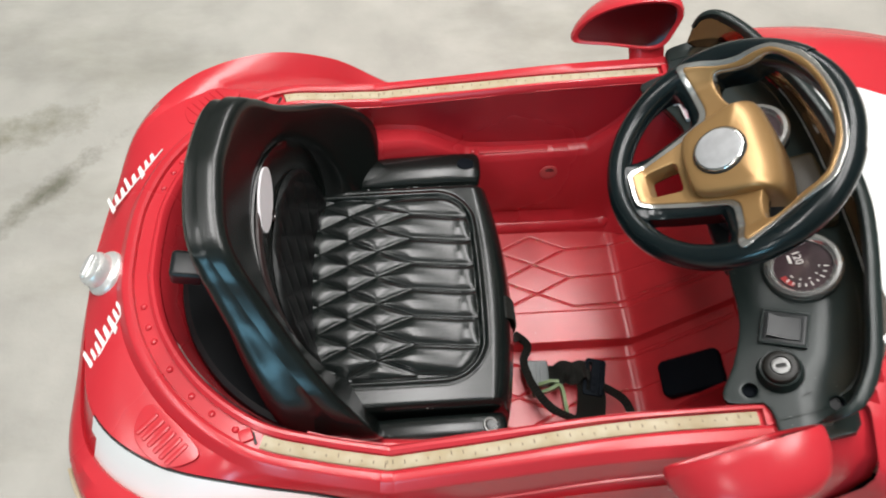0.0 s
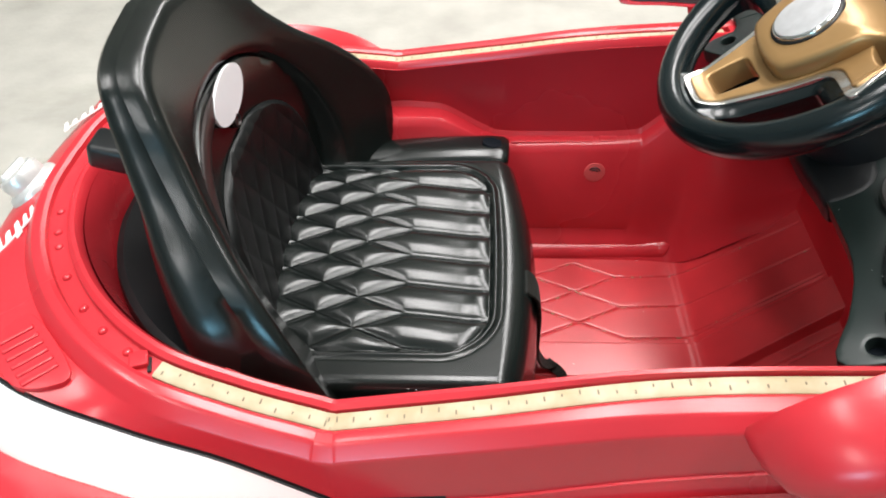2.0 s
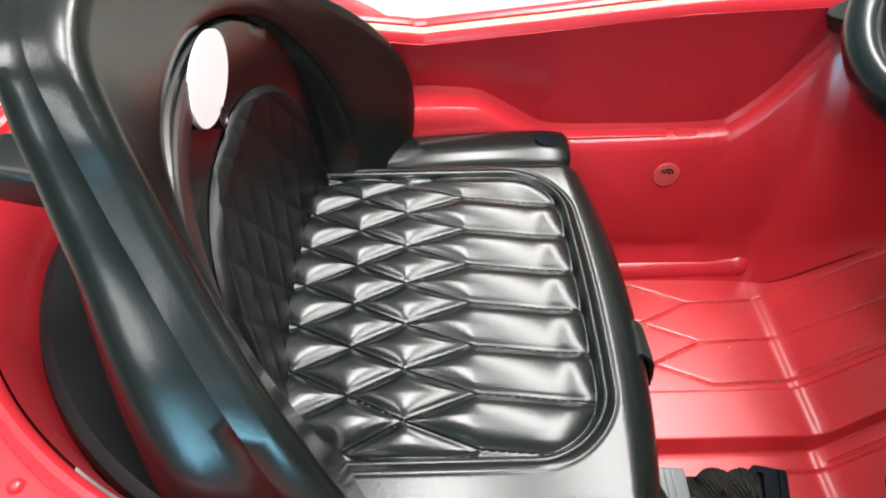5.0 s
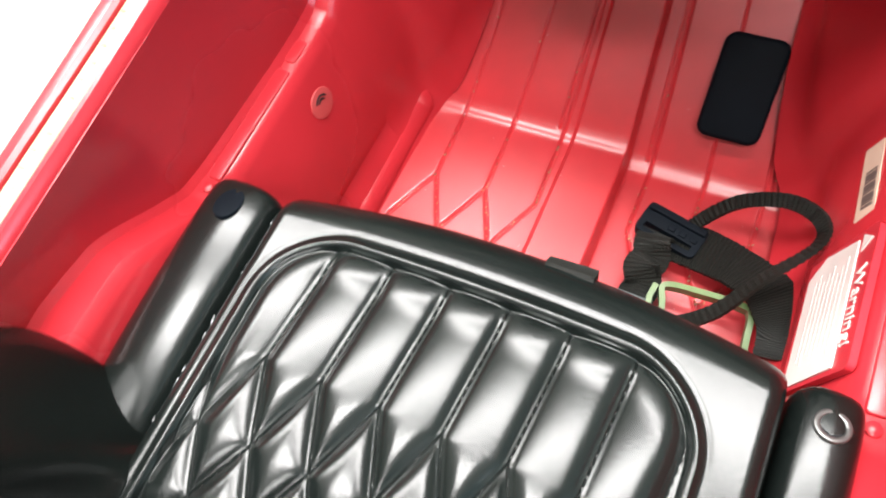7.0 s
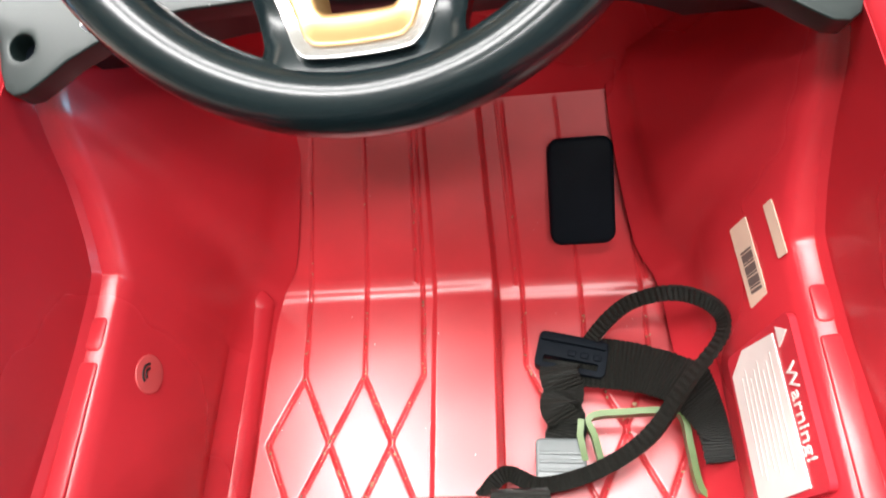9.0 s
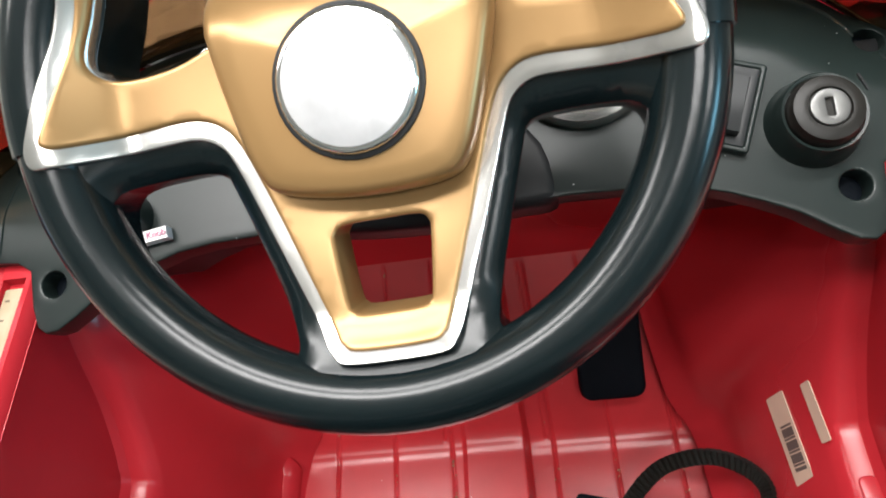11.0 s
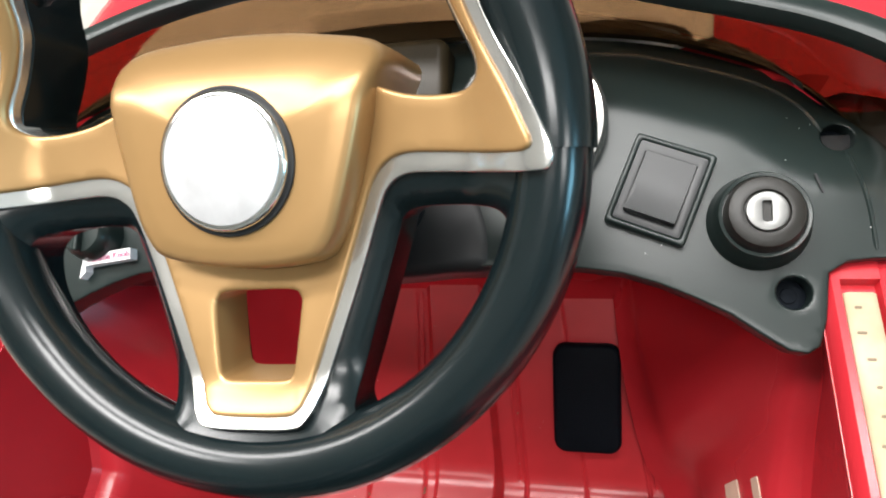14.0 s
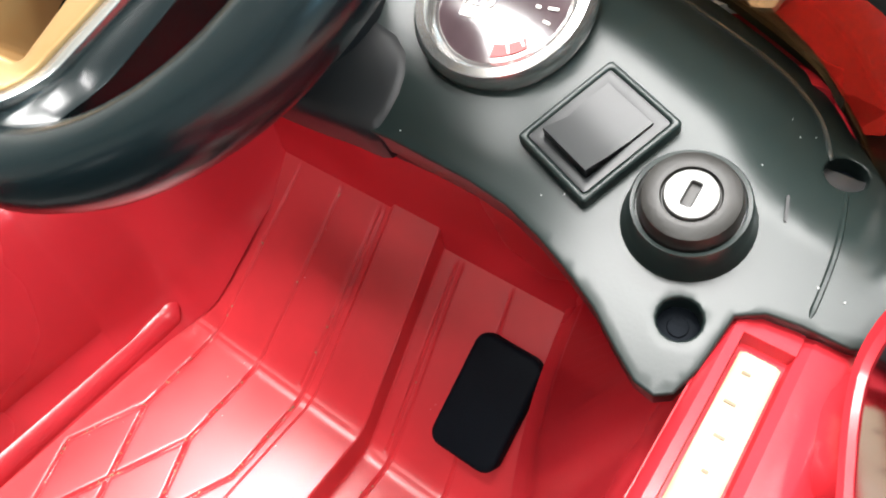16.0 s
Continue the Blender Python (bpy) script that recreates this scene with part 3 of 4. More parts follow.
hr = []
for i in range(57):
    x = .335 + .46 * i / 56
    w = .253 - .028 * math.exp(-(x - .335) / .025) - 2.6 * max(0, x - .43) ** 2 * (1 if x < .6 else 0) - (.075 + .45 * (x - .6) if x >= .6 else 0)
    row = [(x, w * j / 24, hood_rear(x, w * j / 24)) for j in range(-24, 25)]
    he = hood_z(x, w)
    drop = [(w + .004, he - .004), (w + .009, he - .012), (w + .012, he - .03), (w + .014, .07)]
    row = [(x, -a, b) for a, b in drop[::-1]] + row + [(x, a, b) for a, b in drop]
    hr.append(row)
hood = part("hood", grid(hr)[0], RED, car, "red bonnet")
hr = []
for i in range(25):
    x = .358 + .354 * i / 24
    w = .142 if x < .38 else max(.035, .142 - .36 * (x - .38) - .25 * max(0, x - .40) ** 1.5)
    hr.append([(x, w * j / 8, hood_rear(x, w * j / 8) + .003) for j in range(-8, 9)])
part("hood_panel", thicken(grid(hr)[0], -.004), WHITE, hood, "white raised centre panel on the bonnet")
for s in (1, -1):
    # cowl side joining door top and bonnet
    cr = []
    for i in range(9):
        x = .292 + .055 * i / 8
        cr.append([(x, s * yy, zz) for yy, zz in ((.150, .382), (.172, .388), (.195, .387 - .004 * i / 8), (.216, .372), (.228, .345), (.236, .28), (.238, .07))])
    part("cowl", grid(cr)[0], RED, car)

# ---- dashboard ----
DM = frame_from((.26, 0, .382), (0, -1, 0), (-.387, 0, .922))
half = [(0, .003), (.03, .003), (.06, .004), (.09, .003), (.105, .001), (.118, -.003), (.13, -.008), (.142, -.014), (.152, -.021), (.160, -.026), (.166, -.027), (.170, -.024), (.1725, -.015),
        (.174, .001), (.180, .005), (.188, .006), (.200, .006), (.204, .008), (.206, .014), (.207, .04), (.205, .058), (.198, .064), (.190, .0655), (.184, .0665), (.1785, .069), (.1733, .074), (.161, .083), (.1425, .0910), (.1247, .0975), (.110, .101), (.09, .104), (.05, .107), (0, .108)]
outline_d = [(u, v) for u, v in half] + [(-u, v) for u, v in half[-2:0:-1]]
holes = [circle(.0058, 16, s * .1625, -.006) for s in (1, -1)] + [circle(.0058, 16, s * .1815, .0525) for s in (1, -1)]
db = slab(outline_d, Matrix.Identity(4), -.012, 0, .0035, 3, holes=holes, fine=.0055)
# the top slopes down past a bead and drops to its joint with the windscreen's base
JOINT = [(0, .108), (.05, .107), (.09, .104), (.110, .101), (.1247, .0975), (.1425, .0910), (.161, .083), (.1733, .074), (.1785, .069), (.184, .0665), (.198, .064), (.210, .062)]
joint = np.array([p[:2] for p in catmull([(a, b, 0) for a, b in JOINT], 132)])


def dash_z(a, b):
    """Height of the dashboard's face over its plane."""
    d = float(np.hypot(joint[:, 0] - abs(a), joint[:, 1] - b).min())
    z = float(np.interp(d, (0, .004, .0075, .0095, .012, .026, .030, .034, .039), (-.0160, -.0128, -.0103, -.0092, -.0083, -.0032, -.0019, -.0007, 0)))
    return z * min(1, max(0, (.212 - abs(a)) / .02))


for v in db.verts:
    v.co.z += dash_z(v.co.x, v.co.y)
db.transform(DM)
dash = part("dashboard", db, GREY, car, "dark grey plastic dashboard with screw holes")
RIDGE = [(.085, .0945), (.1112, .0911), (.129, .0858), (.149, .0790), (.160, .0735), (.1670, .0685), (.1710, .0645), (.1742, .0597), (.1765, .0550)]
for s in (1, -1):
    run = [DM @ Vector((s * a, b, dash_z(a, b) - .0003)) for a, b, _ in catmull([(a, b, 0) for a, b in RIDGE], 48)]
    part("dash_bead", sweep(run, ellipse(.0013, .0011, 8), scale=[.3, .6] + [1] * (len(run) - 5) + [.85, .6, .3]), GREY, dash)
    run = [DM @ Vector((s * a, b, dash_z(a, b))) for a, b, _ in catmull([(.1834, .0462, 0), (.1862, .034, 0), (.188, .022, 0), (.189, .0090, 0)], 24)]
    part("seam", sweep(run, ellipse(.0008, .0007, 6), scale=[.4] + [1] * (len(run) - 2) + [.4]), GREY, dash)
part("under_dash", slab([(u * .92, min(max(v, -.008) + .010, .055)) for u, v in outline_d], DM, -.05, -.013), DARK, dash)
# dark cups added to close the screw holes, standing in for the shade inside
for s in (1, -1):
    for u, v in ((.1625, -.006), (.1815, .0525)):
        part("screw", lathe([(.0064, -.0130), (.0064, -.0098), (.0056, -.0095), (.0030, -.0096), (.0028, -.0090), (.001, -.0089)], DM @ pose(s * u, v, dash_z(u, v)), 12), RUBBER, dash)
# centre cluster
part("centre_panel", slab(rounded(.072, .042, .006), DM @ pose(0, .079, 0), -.006, .0065, .004), SHELF, dash, "black centre panel")
part("column_shroud", lathe([(.030, -.06), (.029, -.02), (.026, .01), (.020, .03)], frame_from((.275, 0, .418), (0, -1, 0), (-.632, 0, .775)), 28), DARK, dash, "black steering column shroud")
part("lower_shroud", slab(smooth_loop([(-.056, .006), (-.036, .001), (0, -.0015), (.036, .001), (.056, .006), (.04, .04), (-.04, .04)], 5), DM, -.016, .001, .006), DARK, dash)


def words(text, size, m, material, parent, depth=.0003):
    cu = bpy.data.curves.new("text", "FONT")
    cu.body, cu.size, cu.extrude, cu.align_x, cu.align_y = text, size, depth, "CENTER", "CENTER"
    tmp = bpy.data.objects.new("text", cu)
    scene.collection.objects.link(tmp)
    me = bpy.data.meshes.new_from_object(tmp.evaluated_get(bpy.context.evaluated_depsgraph_get()))
    bpy.data.objects.remove(tmp)
    me.transform(m)
    me.materials.clear()
    me.materials.append(material)
    ob = new("lettering", me)
    ob.parent = parent
    return ob


for s in (1, -1):
    gm = frame_from((.313, -s * .070, .410), (.10 * s, -1, 0), (-.50, .0, .86))
    gauge = part("gauge", lathe([(.024, -.03), (.0275, -.028), (.0285, -.008), (.0285, -.004)], gm, 36), DARK, dash, "black round gauge with chrome ring")
    part("ring", lathe([(.0285, -.005), (.0302, -.002), (.0302, .002), (.0285, .0048), (.0255, .0050), (.0228, .0030), (.0218, .0005), (.0218, -.001), (.027, -.004)], gm, 40), SILVER, gauge, "chrome bezel")
    part("dial", slab(circle(.0240, 36), gm, -.003, .0004), DIAL, gauge, "dark reddish dial")
    for k in range(9):
        a = radians(68 - 128 * k / 8)
        p = gm @ pose(.0172 * math.cos(a), .0172 * math.sin(a), .0005, 0, 0, math.degrees(a))
        part("tick", slab(rounded(.0036 if k % 2 == 0 else .0026, .0009, .0003), p, 0, .0004), PAPER, gauge)
        if k % 2 == 0:
            part("figure_bar", slab(rounded(.0018, .0010, .0003), gm @ pose(.0122 * math.cos(a), .0122 * math.sin(a), .0005), 0, .0004), PAPER, gauge)
    words("120", .0085, gm @ pose(-.0085, -.0010, .0006), PAPER, gauge)
    part("caption_bar", slab(rounded(.0075, .0020, .0004), gm @ pose(-.0090, -.0070, .0004), 0, .0004), PAPER, gauge)
    zone = [(.0195 * math.cos(a), .0195 * math.sin(a)) for a in np.radians(np.linspace(282, 318, 12))] + [(.0172 * math.cos(a), .0150 * math.sin(a)) for a in np.radians(np.linspace(318, 282, 12))]
    part("red_zone", slab(zone, gm, .0004, .0008), REDINK, gauge)

# rocker switch
RM = DM @ pose(.1185, .0320, 0, 0, 0, -21)
rocker = part("rocker_switch", slab(rounded(.030, .036, .0015), RM, -.002, .0045, .001, holes=[rounded(.0255, .0315, .001)]), GREY, dash, "black rocker switch in a raised grey frame")
part("bezel", slab(rounded(.0253, .0313, .001), RM, -.002, .0040, .0008, holes=[rounded(.0195, .0245, .0008)]), BLACKP, rocker)
bm = bmesh.new()
prof = [(-.0120, .0015), (-.0120, .0085), (-.004, .0062), (.004, .0048), (.0120, .0046), (.0120, .0015)]
grid([[RM @ Vector((x, v, z)) for v, z in prof] for x in (-.0094, -.009, .009, .0094)], bm=bm)
bmesh.ops.holes_fill(bm, edges=bm.edges[:], sides=0)
part("rocker", bm, BLACKP, rocker, "glossy black rocker")

# key switch
KM = DM @ pose(.152, .0195, 0) @ Matrix.Diagonal((.86, .86, .9, 1))
key = part("key_switch", lathe([(.0215, -.002), (.0188, .004), (.0178, .0125), (.0172, .0135), (.0160, .0132), (.0158, .011), (.010, .011)], KM, 36), GREY, dash, "ignition key switch on a grey boss")
part("collar", lathe([(.0152, .009), (.0154, .0145), (.0140, .0180), (.0105, .0192), (.0088, .0190), (.0084, .0175)], KM, 32), COLLAR, key, "matt black collar")
part("barrel", slab(circle(.0080, 28), KM, .015, .0193, .0006, holes=[rounded(.0030, .0078, .0005, 2)]), STEEL, key, "silver lock barrel with key slot")
part("slot", slab(rounded(.0032, .0080, .0004), KM, .012, .0165), DARK, key)
part("scratch", slab(rounded(.0008, .0075, .0003), DM @ pose(.1725, .0332, 0, 0, 0, 18), -.0005, .0004), DARK, dash)

# dust specks on dashboard and floor, pale scuffs along the seat's edges
specks = bmesh.new()
rs = random.Random(9)
for k in range(18):
    p = DM @ Vector((rs.uniform(.06, .20) * rs.choice((1, 1, -1)), rs.uniform(.0, .06), .0002))
    bmesh.ops.create_icosphere(specks, subdivisions=1, radius=rs.uniform(.00014, .0003), matrix=Matrix.Translation(p))
for k in range(36):
    x, y = rs.uniform(.08, .33), rs.uniform(-.13, .13)
    u = min(1, max(0, (x - XK) / (XT - XK)))
    z = .138 + .096 * u - (.012 if y < -.022 else 0) + (.0045 if -.022 < y < .02 else 0)
    bmesh.ops.create_icosphere(specks, subdivisions=1, radius=rs.uniform(.00016, .0004), matrix=Matrix.Translation((x, y * (1 - .16 * u), z)))
for k in range(38):
    s_ = rs.choice((1, 1, -1))
    x = rs.uniform(-.06, .055)
    y = .1118 if s_ == 1 else -.1352
    m_ = pose(x, y + rs.gauss(0, .0005), .2885 + rs.gauss(0, .001), 0, 0, rs.uniform(-12, 12)) @ Matrix.Diagonal((rs.uniform(.0004, .0018), .0002, .0002, 1))
    bmesh.ops.create_icosphere(specks, subdivisions=1, radius=1, matrix=m_)
tagged(part("dust", specks, WHITEP, None), "fine pale dust specks on dashboard and floor, pale scuffs along the seat edges", "dust", kind="stuff")

# small knob and its label on the other side
NM = DM @ pose(-.128, .018, 0)
knob = part("volume_knob", lathe([(.0125, -.002), (.012, .006), (.0105, .011), (.009, .0125), (.002, .013)], NM, 24), GREY, dash, "grey volume knob")
part("knob_rib", slab(rounded(.003, .018, .001), NM, .0125, .016, .001), GREY, knob)
tag = part("tag", slab([(-.004, -.010), (.000, -.0065), (.0, -.0030), (.0300, -.0030), (.0300, .0034), (.0, .0034), (.0, .0065), (-.004, .010), (-.002, 0)], DM @ pose(-.1305, .0062, .0040, 0, 0, 8) @ Matrix.Diagonal((.78, .78, 1, 1)), -.0045, .0008), WHITEP, dash, "white paper label")
words("Volume Knob", .0040, DM @ pose(-.1305, .0062, .0050, 0, 0, 8) @ pose(.0120, .0002, 0), PINK, tag)

# smoked windscreen with a dark rim
TOP = [(.2835, .1998, .420), (.288, .199, .434), (.300, .192, .442), (.317, .165, .447), (.330, .12, .4535), (.340, .08, .459), (.348, .04, .461), (.350, 0, .461)]
FOOT = [(.2838, .1996, .400), (.2930, .1988, .3945), (.312, .194, .391), (.3455, .165, .3982), (.363, .122, .4057), (.372, .08, .409), (.377, .04, .411), (.379, 0, .4115)]
wt, wf = mirrored([tuple(p) for p in catmull(TOP, 48)]), mirrored([tuple(p) for p in catmull(FOOT, 48)])
screen = part("windscreen", thicken(grid([wf, mix(wf, wt, .25), mix(wf, wt, .5), mix(wf, wt, .75), wt])[0], .0015), SMOKE, car, "low smoked brown plastic windscreen")
taper = [.35 + .65 * min(1, min(k, len(wt) - 1 - k) / 16) for k in range(len(wt))]
part("top_edge", sweep(wt, [(-.0045, -.004), (.0045, -.004), (.0052, -.001), (.0046, .0026), (.0030, .0036), (-.0030, .0036), (-.0046, .0026), (-.0052, -.001)], scale=taper), GREY, screen, "dark grey plastic top edge")
part("foot_edge", sweep(wf, ellipse(.0016, .0016, 8), scale=taper), SHELF, screen)
# base strip between the dashboard's joint and the screen
base = [DM @ Vector((a, b + .0012, -.0165)) for a, b in joint[:-48]]
base = [(p.x, p.y, p.z) for p in base][::-1]
base = base + [(x, -y, z) for x, y, z in base[::-1][1:]]
outer = [(x + .009 * min(1, (.184 - abs(y)) / .05), y, z + .002) for x, y, z in base]
part("base_strip", thicken(grid([base, mix(base, outer, .5), outer])[0], -.003), SHELF, screen, "glossy brown-black base strip")

# ---- steering wheel ----
WC, WN = Vector((.238, 0, .481)), Vector((-.632, 0, .775)).normalized()
WM = frame_from(WC, (0, -1, 0), WN) @ pose(0, 0, 0, 0, 0, 2)
RC = .0885
WH = WM @ pose(.0005, -.001, -.005, 0, 0, -3.5)
ring = [(RC * math.cos(a), RC * math.sin(a)) for a in np.linspace(0, 2 * math.pi, 97)[:-1]]
wheel = part("steering_wheel", sweep([WM @ Vector((a, b, -.004)) for a, b in ring], ellipse(.0100, .0115, 16), up=tuple(WN), closed=True), RIM, car, "black steering wheel with gold spokes")
# thicker hand grips on the upper sides
for s in (1, -1):
    angs = np.linspace(radians(-3), radians(62), 24)
    pts = [WM @ Vector((s * (RC + .0005) * math.cos(a), (RC + .0005) * math.sin(a), -.0035)) for a in angs]
    sc = [1.0 + .03 * math.sin(math.pi * k / 23) ** .5 for k in range(24)]
    part("grip", sweep(pts, ellipse(.0104, .0120, 16), up=tuple(WN), scale=sc), RIM, wheel)


def dish(bm, lift=.0122):
    """Let the spokes sink towards the hub and rise to the rim."""
    inv = WM.inverted()
    for v in bm.verts:
        p = inv @ v.co
        r = min(1.0, math.hypot(p.x, p.y) / .085)
        p.z -= .005 + .014 * (1 - r * r * (3 - 2 * r))
        k = min(1.0, max(0.0, (math.hypot(p.x, p.y) - .064) / .024))
        p.z += lift * k * k * (3 - 2 * k)
        v.co = WM @ p
    return bm


def sym(h):
    return h + [(-a, b) for a, b in h[::-1] if a > 1e-6]


def ring_of(h, n=3):
    """A smooth closed outline from its right half, top to bottom."""
    return smooth_loop(sym(h), n)


WIN = smooth_loop([(-.0135, -.0405), (-.0110, -.0385), (0, -.0383), (.0110, -.0385), (.0135, -.0405), (.0138, -.0435), (.0120, -.0595), (.0108, -.0625), (.0085, -.0635), (0, -.0637), (-.0085, -.0635), (-.0108, -.0625), (-.0120, -.0595), (-.0138, -.0435)], 3)
LOW = [(.0430, -.0235), (.0450, -.0190), (.0495, -.0172), (.060, -.0170), (.0705, -.0180), (.0750, -.0205), (.0770, -.0265), (.0752, -.038), (.0680, -.052), (.0550, -.0655), (.0400, -.0745), (.0330, -.0757), (.0295, -.0725), (.0297, -.0670), (.0345, -.050)]
UP_O = [(0, .0796), (.015, .0786), (.030, .0752), (.0465, .0680), (.0570, .0610), (.0612, .0525), (.0628, .0415), (.0672, .0295), (.0712, .0200), (.0710, .0150), (.0672, .0122), (.059, .0120), (.050, .0135), (.042, .0165), (.030, .021), (0, .022)]
UPPER = ring_of(UP_O)
black_o = [(.0890 * math.cos(q), .0890 * math.sin(q)) for q in np.linspace(0, 2 * math.pi, 97)[:-1]]
lows = [smooth_loop([(s * a, b) for a, b in LOW], 3) for s in (1, -1)]
grow = [(a * .985, b - .001) for a, b in UPPER]
base = slab(black_o, Matrix.Identity(4), -.021, .0004, .0030, 4, holes=[[(a * 1.30, -.051 + (b + .051) * 1.22) for a, b in WIN], grow] + lows, fine=.0042)
rims = np.array([np.array(p) + (np.array(q) - np.array(p)) * k / 16 for lp in lows for p, q in zip(lp, lp[1:] + lp[:1]) for k in range(16)])
for v in base.verts:
    if v.co.z > -.004:
        gap = float(np.hypot(rims[:, 0] - v.co.x, rims[:, 1] - v.co.y).min())
        v.co.z -= .0055 * max(0, 1 - gap / .0095) ** 2
base.transform(WM)
part("spoke_base", dish(base, .0088), RIM, wheel, "glossy black spoke base", 60)
SO = [(0, .0868), (.02, .0852), (.041, .0803), (.0555, .0714), (.0660, .0617), (.0702, .0483), (.0722, .0365), (.0768, .0236), (.0824, .0128), (.0868, .0027), (.0896, -.0045), (.0888, -.0088), (.0850, -.0098), (.072, -.0090), (.056, -.0078), (.0480, -.0078), (.0428, -.0105), (.0395, -.0160), (.033, -.0340), (.0212, -.0655), (.0172, -.0733), (.0130, -.0757), (0, -.0763)]
GO = [(0, .0833), (.0195, .0817), (.0388, .077), (.0525, .0685), (.0622, .0602), (.0664, .0477), (.0684, .0355), (.0731, .0224), (.0786, .0112), (.0830, .0015), (.0846, -.0025), (.0832, -.0046), (.0780, -.0048), (.061, -.0030), (.0490, -.0022), (.0425, -.0042), (.0380, -.0090), (.034, -.0185), (.0265, -.0395), (.0168, -.0665), (.0142, -.0708), (.0110, -.0726), (0, -.0731)]
hole_s = [(a * .99, b) for a, b in UPPER]
part("spoke_edging", dish(slab(ring_of(SO), WM, -.006, .0022, .0009, 3, holes=[[(a * 1.10, -.051 + (b + .051) * 1.12) for a, b in WIN], hole_s], fine=.0045)), SILVER, wheel, "silver spoke edging", 50)
part("spokes", dish(slab(ring_of(GO), WM, -.014, .0036, .0013, 3, holes=[WIN, UPPER], fine=.0045)), GOLD, wheel, "gold painted spokes and inner band", 50)
hub_o = smooth_loop([(-.036, .0262), (-.018, .0300), (0, .0310), (.018, .0300), (.036, .0262), (.0365, .014), (.031, -.010), (.0265, -.0225), (.020, -.0275), (0, -.0295), (-.020, -.0275), (-.0265, -.0225), (-.031, -.010), (-.0365, .014)], 4)
hub_o = [(a * 1.10, b * 1.10 + .002) for a, b in hub_o]


def hub_face(a, b, z):
    """The cover's face tips away above its crease and swells a little towards the middle."""
    k = max(0, b - .0185)
    return WH @ Vector((a, b + .12 * k, z - .75 * k - 8 * k * k - .5 * (a * a + min(0, b) ** 2)))


hub, hv_ = grid([[hub_face(a * k, .001 + (b - .001) * k, z) for a, b in hub_o] for k, z in ((.99, -.036), (1.0, -.016), (1.0, -.0030), (.994, .0012), (.975, .0042), (.945, .0058), (.89, .0066), (.75, .0069), (.45, .007), (.2, .007))], close_u=True)
hub.faces.new(hv_[-1])
part("hub", hub, GOLD, wheel, "gold painted hub cover", 60)
em = part("emblem", slab(circle(.0192, 40), WH, -.002, .0098, .0014), CHROME, wheel, "round chrome hub emblem")
part("emblem_gap", slab(circle(.0206, 40), WH, -.002, .0076, .0003, holes=[circle(.0188, 40)]), DARK, em)
part("emblem_face", slab(circle(.0174, 40), WH, .006, .0103, .0003), STICKER, em, "plain silver disc")
part("column", lathe([(.013, -.07), (.013, -.03), (.020, -.028), (.020, -.014)], WM, 20), DARK, wheel)

# ---- seat ----
def puffs(px, py, segs, border, p1, p2, height, seam=.0011):
    """Padding that swells between two families of stitched lines, given by their phases."""
    t1, t2 = [np.arcsin(np.abs(np.sin(math.pi * p))) * 2 / math.pi + 1e-4 for p in (p1, p2)]
    m = np.minimum(1, (t1 ** -4 + t2 ** -4) ** -.25 * 2 ** .25)
    swell = (1 - (1 - m) ** 2) ** .62
    g = np.clip(border / .012, 0, 1)
    welt = seam * np.exp(-(seg_dist(px, py, segs) / .0012) ** 2)
    return (height * swell * np.sqrt(np.clip(1 - (1 - g) ** 2, 0, 1)) + welt * np.clip(border / .004 - .4, 0, 1)) * np.where(border > 0, 1, 0)


cx = np.linspace(-.124, .0765, 460)
cy = np.linspace(-.136, .1125, 700)
CX, CY = np.meshgrid(cx, cy, indexing="ij")
SPC = .0295
qs = []
for k in range(-4, 5):
    y = SPC * (k - .5)
    qs.append(((.07, y - .006), (-.010, y)))
    for dlt in (-.5, .5):
        y2 = y + dlt * SPC
        qs += [((-.010, y), (-.047, y2)), ((-.047, y2), (-.076, y)), ((-.076, y), (-.105, y2)), ((-.105, y2), (-.134, y))]
# distance inside the rounded panel
rr_ = .036
qx, qy = np.abs(CX + .060) - (.1105 - rr_), np.abs(CY + .0055) - (.1025 - rr_)
sd = np.where((qx > 0) & (qy > 0), np.hypot(qx, qy), np.maximum(qx, qy)) - rr_
inside = -sd
CZ = np.full(CX.shape, .2945)
turn_ = np.interp(-CX, (-.08, .010, .047, .076, .105, .134), (0, 0, .5, 1, 1.5, 2))
lane = (CY + .006 * np.clip(CX + .010, 0, 1) / .08) / SPC + .5
CZ += puffs(CX, CY, qs, inside, lane + turn_, lane - turn_, .0058) + .0016 * np.exp(-((sd - .0022) / .0019) ** 2) - .0004 * np.exp(-((sd - .0066) / .0012) ** 2)
CZ += -.0036 * step(-.0006, .0016, inside)
CZ += (.0030 - .0046 * np.clip((CX + .045) / .085, 0, 1.3) ** 2) * step(-.0006, .022, inside)
